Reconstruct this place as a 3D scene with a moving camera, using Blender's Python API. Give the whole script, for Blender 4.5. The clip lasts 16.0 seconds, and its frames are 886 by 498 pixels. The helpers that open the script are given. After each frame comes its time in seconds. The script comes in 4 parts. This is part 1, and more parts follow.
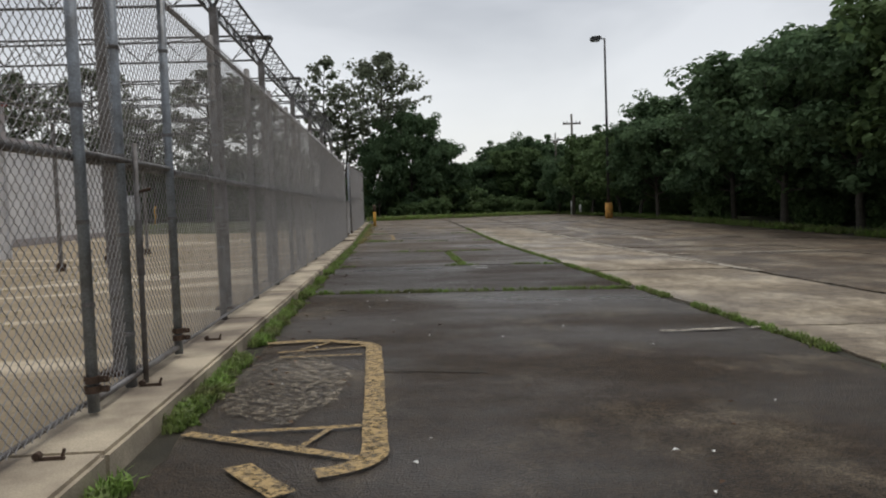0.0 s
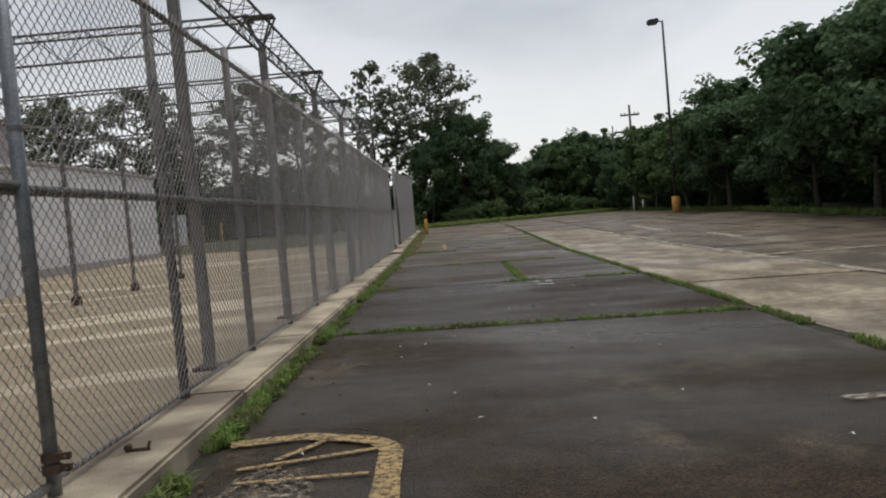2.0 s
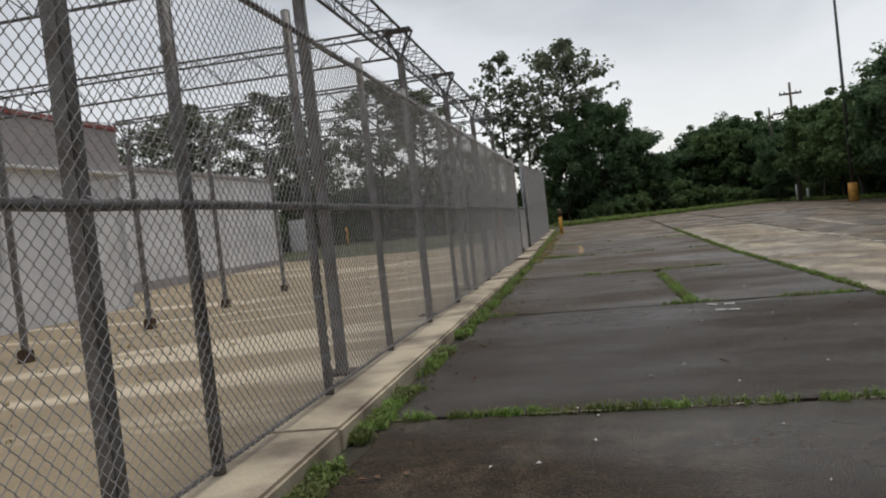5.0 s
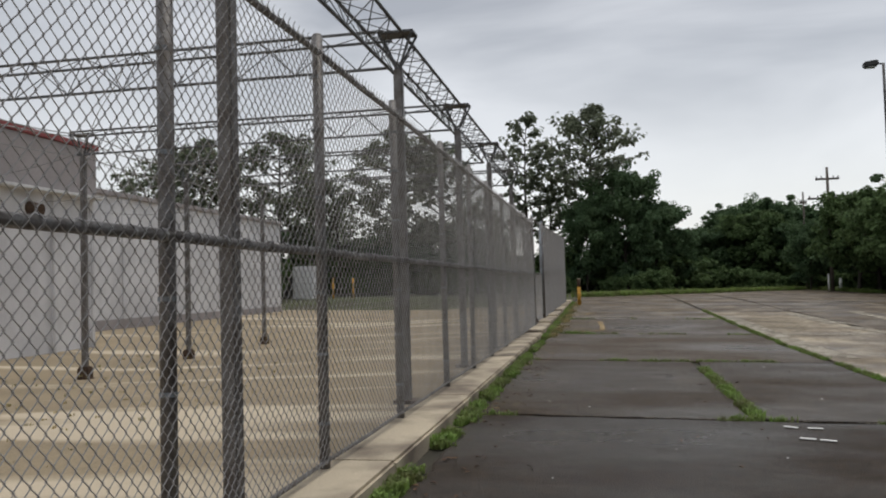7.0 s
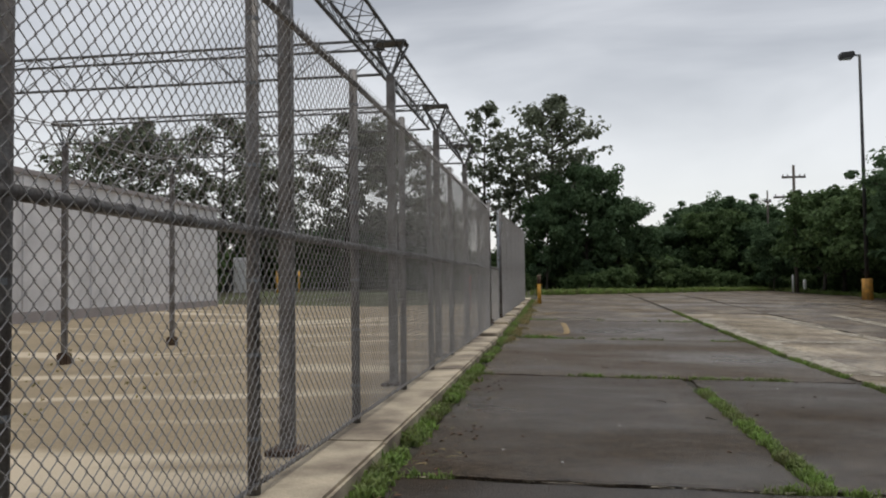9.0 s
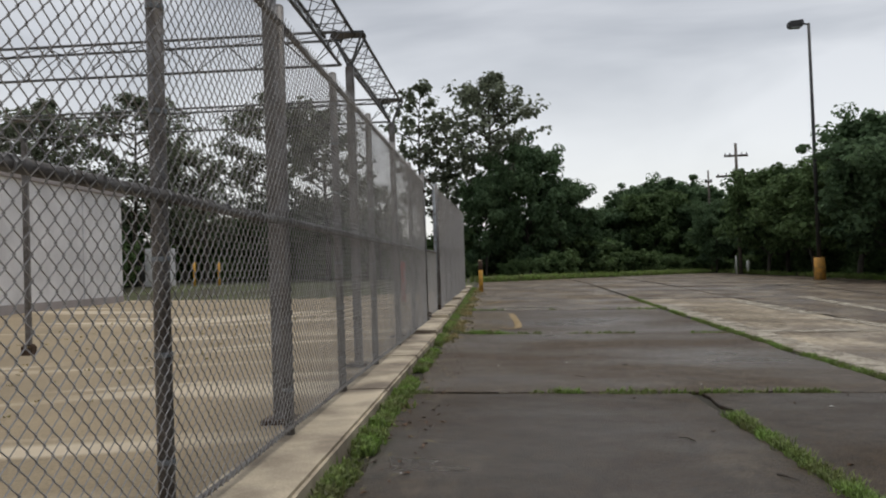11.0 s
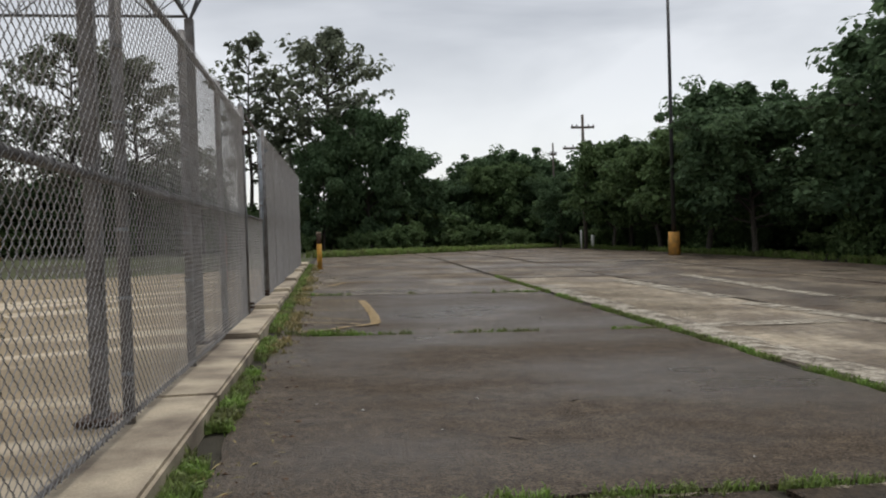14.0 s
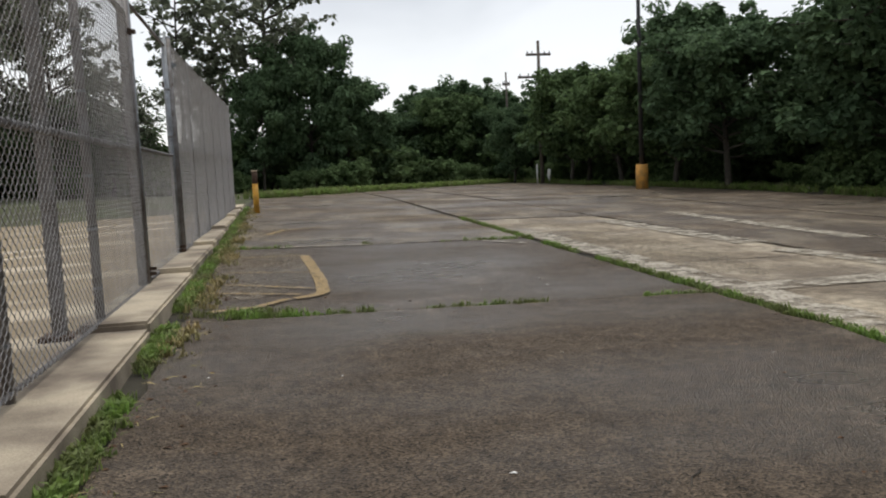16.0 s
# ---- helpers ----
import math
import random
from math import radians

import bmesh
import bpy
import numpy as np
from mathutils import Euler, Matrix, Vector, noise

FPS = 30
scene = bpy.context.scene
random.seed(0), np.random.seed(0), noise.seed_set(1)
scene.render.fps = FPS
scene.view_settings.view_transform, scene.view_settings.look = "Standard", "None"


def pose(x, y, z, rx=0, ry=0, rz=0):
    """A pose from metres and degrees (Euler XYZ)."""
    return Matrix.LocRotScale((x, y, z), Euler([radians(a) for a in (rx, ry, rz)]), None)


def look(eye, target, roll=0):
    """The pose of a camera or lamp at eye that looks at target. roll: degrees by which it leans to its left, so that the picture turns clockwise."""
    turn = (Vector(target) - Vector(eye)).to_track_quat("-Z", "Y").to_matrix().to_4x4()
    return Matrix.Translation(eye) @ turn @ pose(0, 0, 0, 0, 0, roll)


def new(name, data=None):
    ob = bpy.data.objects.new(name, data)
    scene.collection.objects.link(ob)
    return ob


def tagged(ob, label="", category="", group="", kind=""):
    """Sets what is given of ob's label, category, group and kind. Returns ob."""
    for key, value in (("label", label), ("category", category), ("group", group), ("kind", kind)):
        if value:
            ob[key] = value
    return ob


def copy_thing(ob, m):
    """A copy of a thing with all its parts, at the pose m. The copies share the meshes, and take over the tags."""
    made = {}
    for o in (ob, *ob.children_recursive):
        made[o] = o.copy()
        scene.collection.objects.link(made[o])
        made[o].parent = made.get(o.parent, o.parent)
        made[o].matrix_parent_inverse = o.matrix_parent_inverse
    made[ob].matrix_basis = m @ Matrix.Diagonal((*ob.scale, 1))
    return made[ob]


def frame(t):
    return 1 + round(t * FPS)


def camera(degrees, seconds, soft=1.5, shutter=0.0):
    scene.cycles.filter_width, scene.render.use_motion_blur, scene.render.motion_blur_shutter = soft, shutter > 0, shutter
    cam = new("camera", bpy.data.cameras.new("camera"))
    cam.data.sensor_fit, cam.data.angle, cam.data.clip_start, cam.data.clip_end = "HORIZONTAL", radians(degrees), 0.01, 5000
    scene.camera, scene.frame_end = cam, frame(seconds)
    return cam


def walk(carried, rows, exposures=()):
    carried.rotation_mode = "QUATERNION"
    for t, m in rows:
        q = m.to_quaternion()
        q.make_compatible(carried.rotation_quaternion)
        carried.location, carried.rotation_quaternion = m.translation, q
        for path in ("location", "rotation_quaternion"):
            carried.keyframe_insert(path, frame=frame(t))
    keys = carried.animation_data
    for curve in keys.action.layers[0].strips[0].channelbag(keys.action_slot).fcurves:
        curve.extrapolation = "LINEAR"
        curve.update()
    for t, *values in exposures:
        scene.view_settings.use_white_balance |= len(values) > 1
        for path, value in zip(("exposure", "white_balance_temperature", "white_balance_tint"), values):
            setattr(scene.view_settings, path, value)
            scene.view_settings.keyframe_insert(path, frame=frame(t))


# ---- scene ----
cam = camera(57.6, 16.0, soft=2.0)
# the paving falls gently away from the fence: a slight turn about the fence line
FALL = Matrix.Translation((-0.5, 0, 0.13)) @ Matrix.Rotation(radians(1.3), 4, "Y") @ Matrix.Translation((0.5, 0, -0.13))
PATH = [
    (0, (1.392, 3.821, 1.353), (1.518, 5.815, 1.252), -0.8),
    (0.5, (1.521, 4.518, 1.378), (1.648, 6.511, 1.269), -2.1),
    (1, (1.549, 5.307, 1.405), (1.643, 7.304, 1.334), -2.9),
    (1.5, (1.612, 6.02, 1.422), (1.666, 8.018, 1.343), -3.2),
    (2, (1.636, 6.782, 1.435), (1.619, 8.78, 1.348), -3.8),
    (2.5, (1.601, 7.586, 1.421), (1.459, 9.578, 1.313), -3.6),
    (3, (1.583, 8.314, 1.43), (1.318, 10.294, 1.347), -3.7),
    (3.5, (1.626, 9.031, 1.448), (1.223, 10.99, 1.394), -4.6),
    (4, (1.641, 9.73, 1.431), (1.179, 11.675, 1.365), -4.6),
    (4.5, (1.706, 10.33, 1.447), (1.33, 12.292, 1.367), -6.2),
    (7, (1.469, 13.851, 1.47), (1.082, 15.812, 1.552), -0.4),
    (7.5, (1.404, 14.566, 1.461), (0.956, 16.513, 1.538), -0.8),
    (8, (1.358, 15.334, 1.465), (0.983, 17.297, 1.537), 0.1),
    (10.5, (1.106, 19.717, 1.346), (0.894, 21.705, 1.417), 0.0),
    (11, (1.022, 20.489, 1.347), (0.889, 22.484, 1.391), -0.7),
    (11.5, (0.951, 21.266, 1.334), (0.944, 23.265, 1.377), -2.6),
    (12, (0.905, 22.054, 1.319), (0.992, 24.051, 1.387), -0.8),
    (12.5, (0.88, 22.804, 1.317), (1.071, 24.794, 1.371), -1.2),
    (13, (0.817, 23.675, 1.288), (1.009, 25.666, 1.256), -2.2),
    (13.5, (0.788, 24.403, 1.288), (1.016, 26.389, 1.224), -2.2),
    (14, (0.805, 25.158, 1.315), (1.077, 27.139, 1.291), -0.5),
    (14.5, (0.901, 25.933, 1.31), (1.239, 27.903, 1.253), -0.9),
    (15, (0.941, 26.74, 1.342), (1.343, 28.697, 1.247), -1.1),
    (15.5, (0.966, 27.513, 1.345), (1.317, 29.478, 1.207), -1.4),
    (16, (0.983, 28.298, 1.336), (1.381, 30.249, 1.152), -1.4),
]
walk(cam, [(t, FALL @ look(eye, target, roll)) for t, eye, target, roll in PATH],
     exposures=((0, 0.05), (4, 0.08), (13, 0.08), (13.5, 0.15), (14.5, 0.15), (15.5, 0.26), (16, 0.34)))

# ---- world, sun ----
world = bpy.data.worlds.new("overcast_sky")
scene.world = world
world.use_nodes = True
wn, wl = world.node_tree.nodes, world.node_tree.links
wn.clear()
w_out = wn.new("ShaderNodeOutputWorld")
w_bg = wn.new("ShaderNodeBackground")
w_sky = wn.new("ShaderNodeTexSky")
w_sky.sky_type = "NISHITA"
w_sky.sun_disc = False
w_sky.sun_elevation = radians(72)
w_sky.sun_rotation = radians(20)
w_coord = wn.new("ShaderNodeTexCoord")
w_map = wn.new("ShaderNodeMapping")
w_map.inputs["Scale"].default_value = (1.0, 1.0, 3.6)
w_noise = wn.new("ShaderNodeTexNoise")
w_noise.inputs["Scale"].default_value = 1.7
w_noise.inputs["Detail"].default_value = 5
w_noise.inputs["Roughness"].default_value = 0.5
w_noise.inputs["Distortion"].default_value = 0.5
w_ramp = wn.new("ShaderNodeValToRGB")
w_ramp.color_ramp.elements[0].position, w_ramp.color_ramp.elements[0].color = 0.38, (0.37, 0.368, 0.368, 1)
w_ramp.color_ramp.elements[1].position, w_ramp.color_ramp.elements[1].color = 0.64, (0.68, 0.675, 0.67, 1)
w_sep = wn.new("ShaderNodeSeparateXYZ")
w_low = wn.new("ShaderNodeMapRange")
w_low.inputs["From Min"].default_value, w_low.inputs["From Max"].default_value = 0.03, 0.24
w_low.inputs["To Min"].default_value, w_low.inputs["To Max"].default_value = 0.85, 0.0
w_hor = wn.new("ShaderNodeMix")
w_hor.data_type = "RGBA"
w_hor.inputs["B"].default_value = (0.86, 0.845, 0.83, 1)
w_mul = wn.new("ShaderNodeMix")
w_mul.data_type = "RGBA"
w_mul.inputs["Factor"].default_value = 0.03
wl.new(w_coord.outputs["Generated"], w_map.inputs["Vector"])
wl.new(w_map.outputs["Vector"], w_noise.inputs["Vector"])
wl.new(w_noise.outputs["Fac"], w_ramp.inputs["Fac"])
wl.new(w_coord.outputs["Generated"], w_sep.inputs["Vector"])
wl.new(w_sep.outputs["Z"], w_low.inputs["Value"])
wl.new(w_low.outputs["Result"], w_hor.inputs["Factor"])
wl.new(w_ramp.outputs["Color"], w_hor.inputs["A"])
wl.new(w_hor.outputs["Result"], w_mul.inputs["A"])
wl.new(w_sky.outputs["Color"], w_mul.inputs["B"])
wl.new(w_mul.outputs["Result"], w_bg.inputs["Color"])
w_bg.inputs["Strength"].default_value = 0.92
wl.new(w_bg.outputs["Background"], w_out.inputs["Surface"])

sun_data = bpy.data.lights.new("sun", "SUN")
sun_data.energy, sun_data.angle, sun_data.color = 1.5, radians(30), (1.0, 0.95, 0.88)
sun = new("sun", sun_data)
sun.matrix_world = look((0, 0, 30), (-3, -9, 0))


# ---- materials ----
def mat(name, base, rough=0.7, metal=0.0, var=0.25, scale=6.0, fine=60.0, bump=0.2, tint=None, patch=0.5, spread=0.12, island=False):
    """Base colour broken by stains at one scale and grain at another, with a fine relief."""
    m = bpy.data.materials.new(name)
    m.use_nodes = True
    n, l = m.node_tree.nodes, m.node_tree.links
    b = n["Principled BSDF"]
    b.inputs["Roughness"].default_value, b.inputs["Metallic"].default_value = rough, metal
    co = n.new("ShaderNodeTexCoord")
    big, small = n.new("ShaderNodeTexNoise"), n.new("ShaderNodeTexNoise")
    big.inputs["Scale"].default_value, big.inputs["Detail"].default_value = scale, 6
    small.inputs["Scale"].default_value, small.inputs["Detail"].default_value = fine, 4
    l.new(co.outputs["Object"], big.inputs["Vector"])
    l.new(co.outputs["Object"], small.inputs["Vector"])
    ramp = n.new("ShaderNodeValToRGB")
    e = ramp.color_ramp.elements
    e[0].position, e[1].position = max(0.0, patch - spread), min(1.0, patch + spread)
    dark = tint or tuple(c * (1 - var) for c in base)
    e[0].color, e[1].color = (*dark, 1), (*base, 1)
    l.new(big.outputs["Fac"], ramp.inputs["Fac"])
    mix = n.new("ShaderNodeMix")
    mix.data_type, mix.blend_type = "RGBA", "MULTIPLY"
    mix.inputs["Factor"].default_value = 1.0
    g = n.new("ShaderNodeMapRange")
    g.inputs["From Min"].default_value, g.inputs["From Max"].default_value = 0.3, 0.7
    g.inputs["To Min"].default_value, g.inputs["To Max"].default_value = 1 - var, 1 + var * 0.6
    l.new(small.outputs["Fac"], g.inputs["Value"])
    l.new(ramp.outputs["Color"], mix.inputs["A"])
    l.new(g.outputs["Result"], mix.inputs["B"])
    last = mix.outputs["Result"]
    if island:
        geo = n.new("ShaderNodeNewGeometry")
        r = n.new("ShaderNodeMapRange")
        r.inputs["To Min"].default_value, r.inputs["To Max"].default_value = 0.6, 1.45
        l.new(geo.outputs["Random Per Island"], r.inputs["Value"])
        mix2 = n.new("ShaderNodeMix")
        mix2.data_type, mix2.blend_type = "RGBA", "MULTIPLY"
        mix2.inputs["Factor"].default_value = 1.0
        l.new(last, mix2.inputs["A"])
        l.new(r.outputs["Result"], mix2.inputs["B"])
        last = mix2.outputs["Result"]
    l.new(last, b.inputs["Base Color"])
    if bump:
        bp = n.new("ShaderNodeBump")
        bp.inputs["Strength"].default_value, bp.inputs["Distance"].default_value = bump, 0.01
        l.new(small.outputs["Fac"], bp.inputs["Height"])
        l.new(bp.outputs["Normal"], b.inputs["Normal"])
    return m


def asphalt_mat(name, dry, damp, dust, dust_at, dust_size, speck=0.85):
    """Old paving: aggregate grain, damp glossy patches and pale dusty wear."""
    m = bpy.data.materials.new(name)
    m.use_nodes = True
    n, l = m.node_tree.nodes, m.node_tree.links
    b = n["Principled BSDF"]
    co = n.new("ShaderNodeNewGeometry")

    def tex(scale, detail, stretch=(1, 1, 1), rough=0.55):
        mp = n.new("ShaderNodeMapping")
        mp.inputs["Scale"].default_value = stretch
        t = n.new("ShaderNodeTexNoise")
        t.inputs["Scale"].default_value, t.inputs["Detail"].default_value, t.inputs["Roughness"].default_value = scale, detail, rough
        l.new(co.outputs["Position"], mp.inputs["Vector"])
        l.new(mp.outputs["Vector"], t.inputs["Vector"])
        return t.outputs["Fac"]

    def span(value, a, c, lo, hi):
        r = n.new("ShaderNodeMapRange")
        for key, v in zip(("From Min", "From Max", "To Min", "To Max"), (a, c, lo, hi)):
            r.inputs[key].default_value = v
        l.new(value, r.inputs["Value"])
        return r.outputs["Result"]

    def blend(fac, a, c, kind="MIX"):
        x = n.new("ShaderNodeMix")
        x.data_type, x.blend_type = "RGBA", kind
        for key, v in (("Factor", fac), ("A", a), ("B", c)):
            if isinstance(v, (tuple, float)):
                x.inputs[key].default_value = v if isinstance(v, float) else (*v, 1)
            else:
                l.new(v, x.inputs[key])
        return x.outputs["Result"]

    wet = span(tex(0.36, 5, (0.6, 1.0, 1)), 0.38, 0.66, 0.0, 1.0)
    col = blend(wet, dry, damp)
    dusty = span(tex(0.9, 7, (1.0, 0.6, 1), 0.62), dust_at, dust_at + dust_size, 0.0, 0.75)
    col = blend(dusty, col, dust)
    vor = n.new("ShaderNodeTexVoronoi")
    vor.inputs["Scale"].default_value = 80
    l.new(co.outputs["Position"], vor.inputs["Vector"])
    stone = span(vor.outputs["Color"], 0.0, 1.0, 1 - speck, 1 + speck)
    col = blend(1.0, col, stone, "MULTIPLY")
    col = blend(1.0, col, span(tex(7, 8), 0.3, 0.7, 0.62, 1.38), "MULTIPLY")
    pale = span(tex(55, 3, rough=0.7), 0.59, 0.68, 0.0, 0.6)
    col = blend(pale, col, dust)
    l.new(col, b.inputs["Base Color"])
    l.new(span(wet, 0, 1, 0.66, 0.24), b.inputs["Roughness"])
    l.new(span(wet, 0, 1, 0.14, 0.42), b.inputs["Specular IOR Level"])
    bp = n.new("ShaderNodeBump")
    bp.inputs["Distance"].default_value = 0.012
    l.new(span(wet, 0, 1, 1.0, 0.7), bp.inputs["Strength"])
    l.new(vor.outputs["Distance"], bp.inputs["Height"])
    l.new(bp.outputs["Normal"], b.inputs["Normal"])
    return m


def worn_paint(name, colour, under, amount):
    m = mat(name, colour, 0.75, var=0.3, scale=18, fine=90, tint=under, patch=amount, spread=0.07)
    return m


M_asphalt = asphalt_mat("old_asphalt", (0.034, 0.0225, 0.0135), (0.022, 0.0155, 0.0105), (0.12, 0.098, 0.07), 0.60, 0.22)
M_asphalt_dusty = asphalt_mat("dusty_old_asphalt", (0.038, 0.026, 0.016), (0.025, 0.0175, 0.0115), (0.16, 0.13, 0.09), 0.54, 0.2)
# the next two carry wet sheen in a lighter, greyer base colour
M_asphalt_mid = asphalt_mat("half_sheen_grey_asphalt", (0.054, 0.039, 0.025), (0.036, 0.026, 0.0175), (0.15, 0.12, 0.085), 0.58, 0.22)
M_asphalt_grey = asphalt_mat("sheen_grey_old_asphalt", (0.085, 0.064, 0.044), (0.06, 0.046, 0.033), (0.25, 0.2, 0.15), 0.58, 0.22, 1.0)
M_asphalt_b = asphalt_mat("old_asphalt_pale", (0.108, 0.081, 0.056), (0.07, 0.053, 0.038), (0.31, 0.26, 0.185), 0.46, 0.24)
M_concrete_lane = asphalt_mat("worn_concrete_lane", (0.22, 0.18, 0.13), (0.13, 0.102, 0.074), (0.52, 0.45, 0.34), 0.44, 0.2, 0.3)
M_patch = asphalt_mat("dusty_patch", (0.25, 0.21, 0.15), (0.14, 0.115, 0.082), (0.36, 0.31, 0.235), 0.42, 0.2, 0.5)
M_kerb = mat("kerb_concrete", (0.54, 0.465, 0.345), 0.85, var=0.22, scale=1.5, fine=90, tint=(0.18, 0.145, 0.11), patch=0.49, spread=0.14)
M_soil = mat("joint_soil", (0.045, 0.04, 0.026), 0.95, var=0.4, scale=3, fine=60, bump=0.6)
M_verge = mat("rough_grass_ground", (0.07, 0.085, 0.03), 0.95, var=0.4, scale=0.5, fine=14, tint=(0.055, 0.05, 0.03), bump=0.8)
M_yard = mat("yard_sand_and_dry_grass", (0.32, 0.255, 0.165), 0.95, var=0.22, scale=0.7, fine=35, tint=(0.25, 0.2, 0.13), bump=0.7, spread=0.2)
M_yard.node_tree.nodes.new("ShaderNodeMapping")


def add_streaks(m, pale, angle, stretch):
    """Pale sandy streaks lying across a ground material."""
    n, l = m.node_tree.nodes, m.node_tree.links
    b = n["Principled BSDF"]
    old = b.inputs["Base Color"].links[0].from_socket
    mp = n["Mapping"]
    mp.inputs["Rotation"].default_value = (0, 0, radians(angle))
    mp.inputs["Scale"].default_value = stretch
    co, t, r, x = n.new("ShaderNodeNewGeometry"), n.new("ShaderNodeTexNoise"), n.new("ShaderNodeMapRange"), n.new("ShaderNodeMix")
    t.inputs["Scale"].default_value, t.inputs["Detail"].default_value, t.inputs["Roughness"].default_value = 1.0, 3, 0.55
    r.inputs["From Min"].default_value, r.inputs["From Max"].default_value = 0.54, 0.62
    r.inputs["To Max"].default_value = 0.85
    x.data_type = "RGBA"
    x.inputs["B"].default_value = (*pale, 1)
    l.new(co.outputs["Position"], mp.inputs["Vector"])
    l.new(mp.outputs["Vector"], t.inputs["Vector"])
    l.new(t.outputs["Fac"], r.inputs["Value"])
    l.new(r.outputs["Result"], x.inputs["Factor"])
    l.new(old, x.inputs["A"])
    l.new(x.outputs["Result"], b.inputs["Base Color"])


add_streaks(M_yard, (0.56, 0.48, 0.36), 14, (0.1, 0.62, 1.0))
M_galv = mat("weathered_galvanized_steel", (0.23, 0.225, 0.225), 0.55, 0.4, var=0.3, scale=7, fine=80, tint=(0.14, 0.125, 0.115), bump=0.1)
M_galv_b = mat("bright_galvanized_steel", (0.30, 0.33, 0.36), 0.5, 0.5, var=0.25, scale=7, fine=80, tint=(0.2, 0.21, 0.22), bump=0.1)
M_wire = mat("galvanized_wire", (0.35, 0.345, 0.345), 0.55, 0.3, var=0.2, scale=5, fine=60, bump=0.0)
M_truss = mat("grey_truss_steel", (0.15, 0.155, 0.16), 0.6, 0.4, var=0.3, scale=5, fine=60, bump=0.1)
M_rust = mat("rusted_steel", (0.13, 0.085, 0.06), 0.85, 0.3, var=0.4, scale=12, fine=90, bump=0.3)
M_white_wall = mat("white_painted_block", (0.74, 0.74, 0.76), 0.85, var=0.08, scale=0.8, fine=30, tint=(0.6, 0.6, 0.62), bump=0.15)
M_grey_wall = mat("grey_metal_fascia", (0.36, 0.33, 0.33), 0.7, var=0.12, scale=1.2, fine=40, bump=0.05)
M_red = mat("faded_red_trim", (0.34, 0.09, 0.09), 0.7, var=0.25, scale=3, fine=30, bump=0.05)
M_frame = mat("white_window_frame", (0.7, 0.7, 0.7), 0.6, var=0.08, bump=0.05)
M_dark = mat("dark_interior", (0.02, 0.022, 0.022), 0.8, var=0.3, bump=0.0)
M_yellow = mat("yellow_bollard_paint", (0.68, 0.36, 0.04), 0.55, var=0.25, scale=6, fine=50, tint=(0.42, 0.24, 0.06), patch=0.42)
M_orange = mat("orange_yellow_base_paint", (0.6, 0.30, 0.05), 0.75, var=0.3, scale=4, fine=40, tint=(0.36, 0.2, 0.06))
M_ypaint = worn_paint("worn_yellow_line", (0.40, 0.28, 0.12), (0.24, 0.175, 0.09), 0.48)
M_wpaint = worn_paint("worn_white_line", (0.46, 0.42, 0.34), (0.2, 0.17, 0.13), 0.46)
M_white = mat("white_paint", (0.78, 0.78, 0.76), 0.6, var=0.1, bump=0.05)
M_wood = mat("weathered_pole_wood", (0.12, 0.10, 0.085), 0.9, var=0.3, scale=3, fine=40)
M_bark = mat("tree_bark", (0.075, 0.065, 0.052), 0.95, var=0.4, scale=4, fine=25, bump=0.6)
M_darkpole = mat("dark_bronze_pole", (0.05, 0.05, 0.052), 0.5, 0.4, var=0.2, bump=0.05)
M_lens = mat("lamp_lens", (0.3, 0.31, 0.32), 0.2, var=0.1, bump=0.0)
M_litter = mat("dry_leaf", (0.16, 0.09, 0.05), 0.9, var=0.4, island=True, bump=0.1)
M_redpost = mat("red_post_paint", (0.5, 0.07, 0.05), 0.6, var=0.2, bump=0.05)


def let_through(m, share):
    """Thin leaves pass part of the light."""
    n, l = m.node_tree.nodes, m.node_tree.links
    b, out = n["Principled BSDF"], n["Material Output"]
    tr, mx = n.new("ShaderNodeBsdfTranslucent"), n.new("ShaderNodeMixShader")
    mx.inputs["Fac"].default_value = share
    l.new(b.inputs["Base Color"].links[0].from_socket, tr.inputs["Color"])
    l.new(b.outputs["BSDF"], mx.inputs[1])
    l.new(tr.outputs["BSDF"], mx.inputs[2])
    l.new(mx.outputs["Shader"], out.inputs["Surface"])


def broken(m, scale, at):
    """Wear: the coat is missing in ragged places."""
    n, l = m.node_tree.nodes, m.node_tree.links
    b, out = n["Principled BSDF"], n["Material Output"]
    g, t, r = n.new("ShaderNodeNewGeometry"), n.new("ShaderNodeTexNoise"), n.new("ShaderNodeMapRange")
    t.inputs["Scale"].default_value, t.inputs["Detail"].default_value, t.inputs["Roughness"].default_value = scale, 9, 0.7
    r.inputs["From Min"].default_value, r.inputs["From Max"].default_value = at - 0.06, at + 0.1
    l.new(g.outputs["Position"], t.inputs["Vector"])
    l.new(t.outputs["Fac"], r.inputs["Value"])
    l.new(r.outputs["Result"], b.inputs["Alpha"])


broken(M_patch, 20.0, 0.53)
broken(M_ypaint, 26, 0.42)
broken(M_wpaint, 3.5, 0.45)


def leaf_mat(name, base, tint):
    m = mat(name, base, 0.8, var=0.3, scale=0.35, fine=9, tint=tint, bump=0.0, spread=0.2, island=True)
    m.node_tree.nodes["Principled BSDF"].inputs["Specular IOR Level"].default_value = 0.12
    let_through(m, 0.36)
    return m


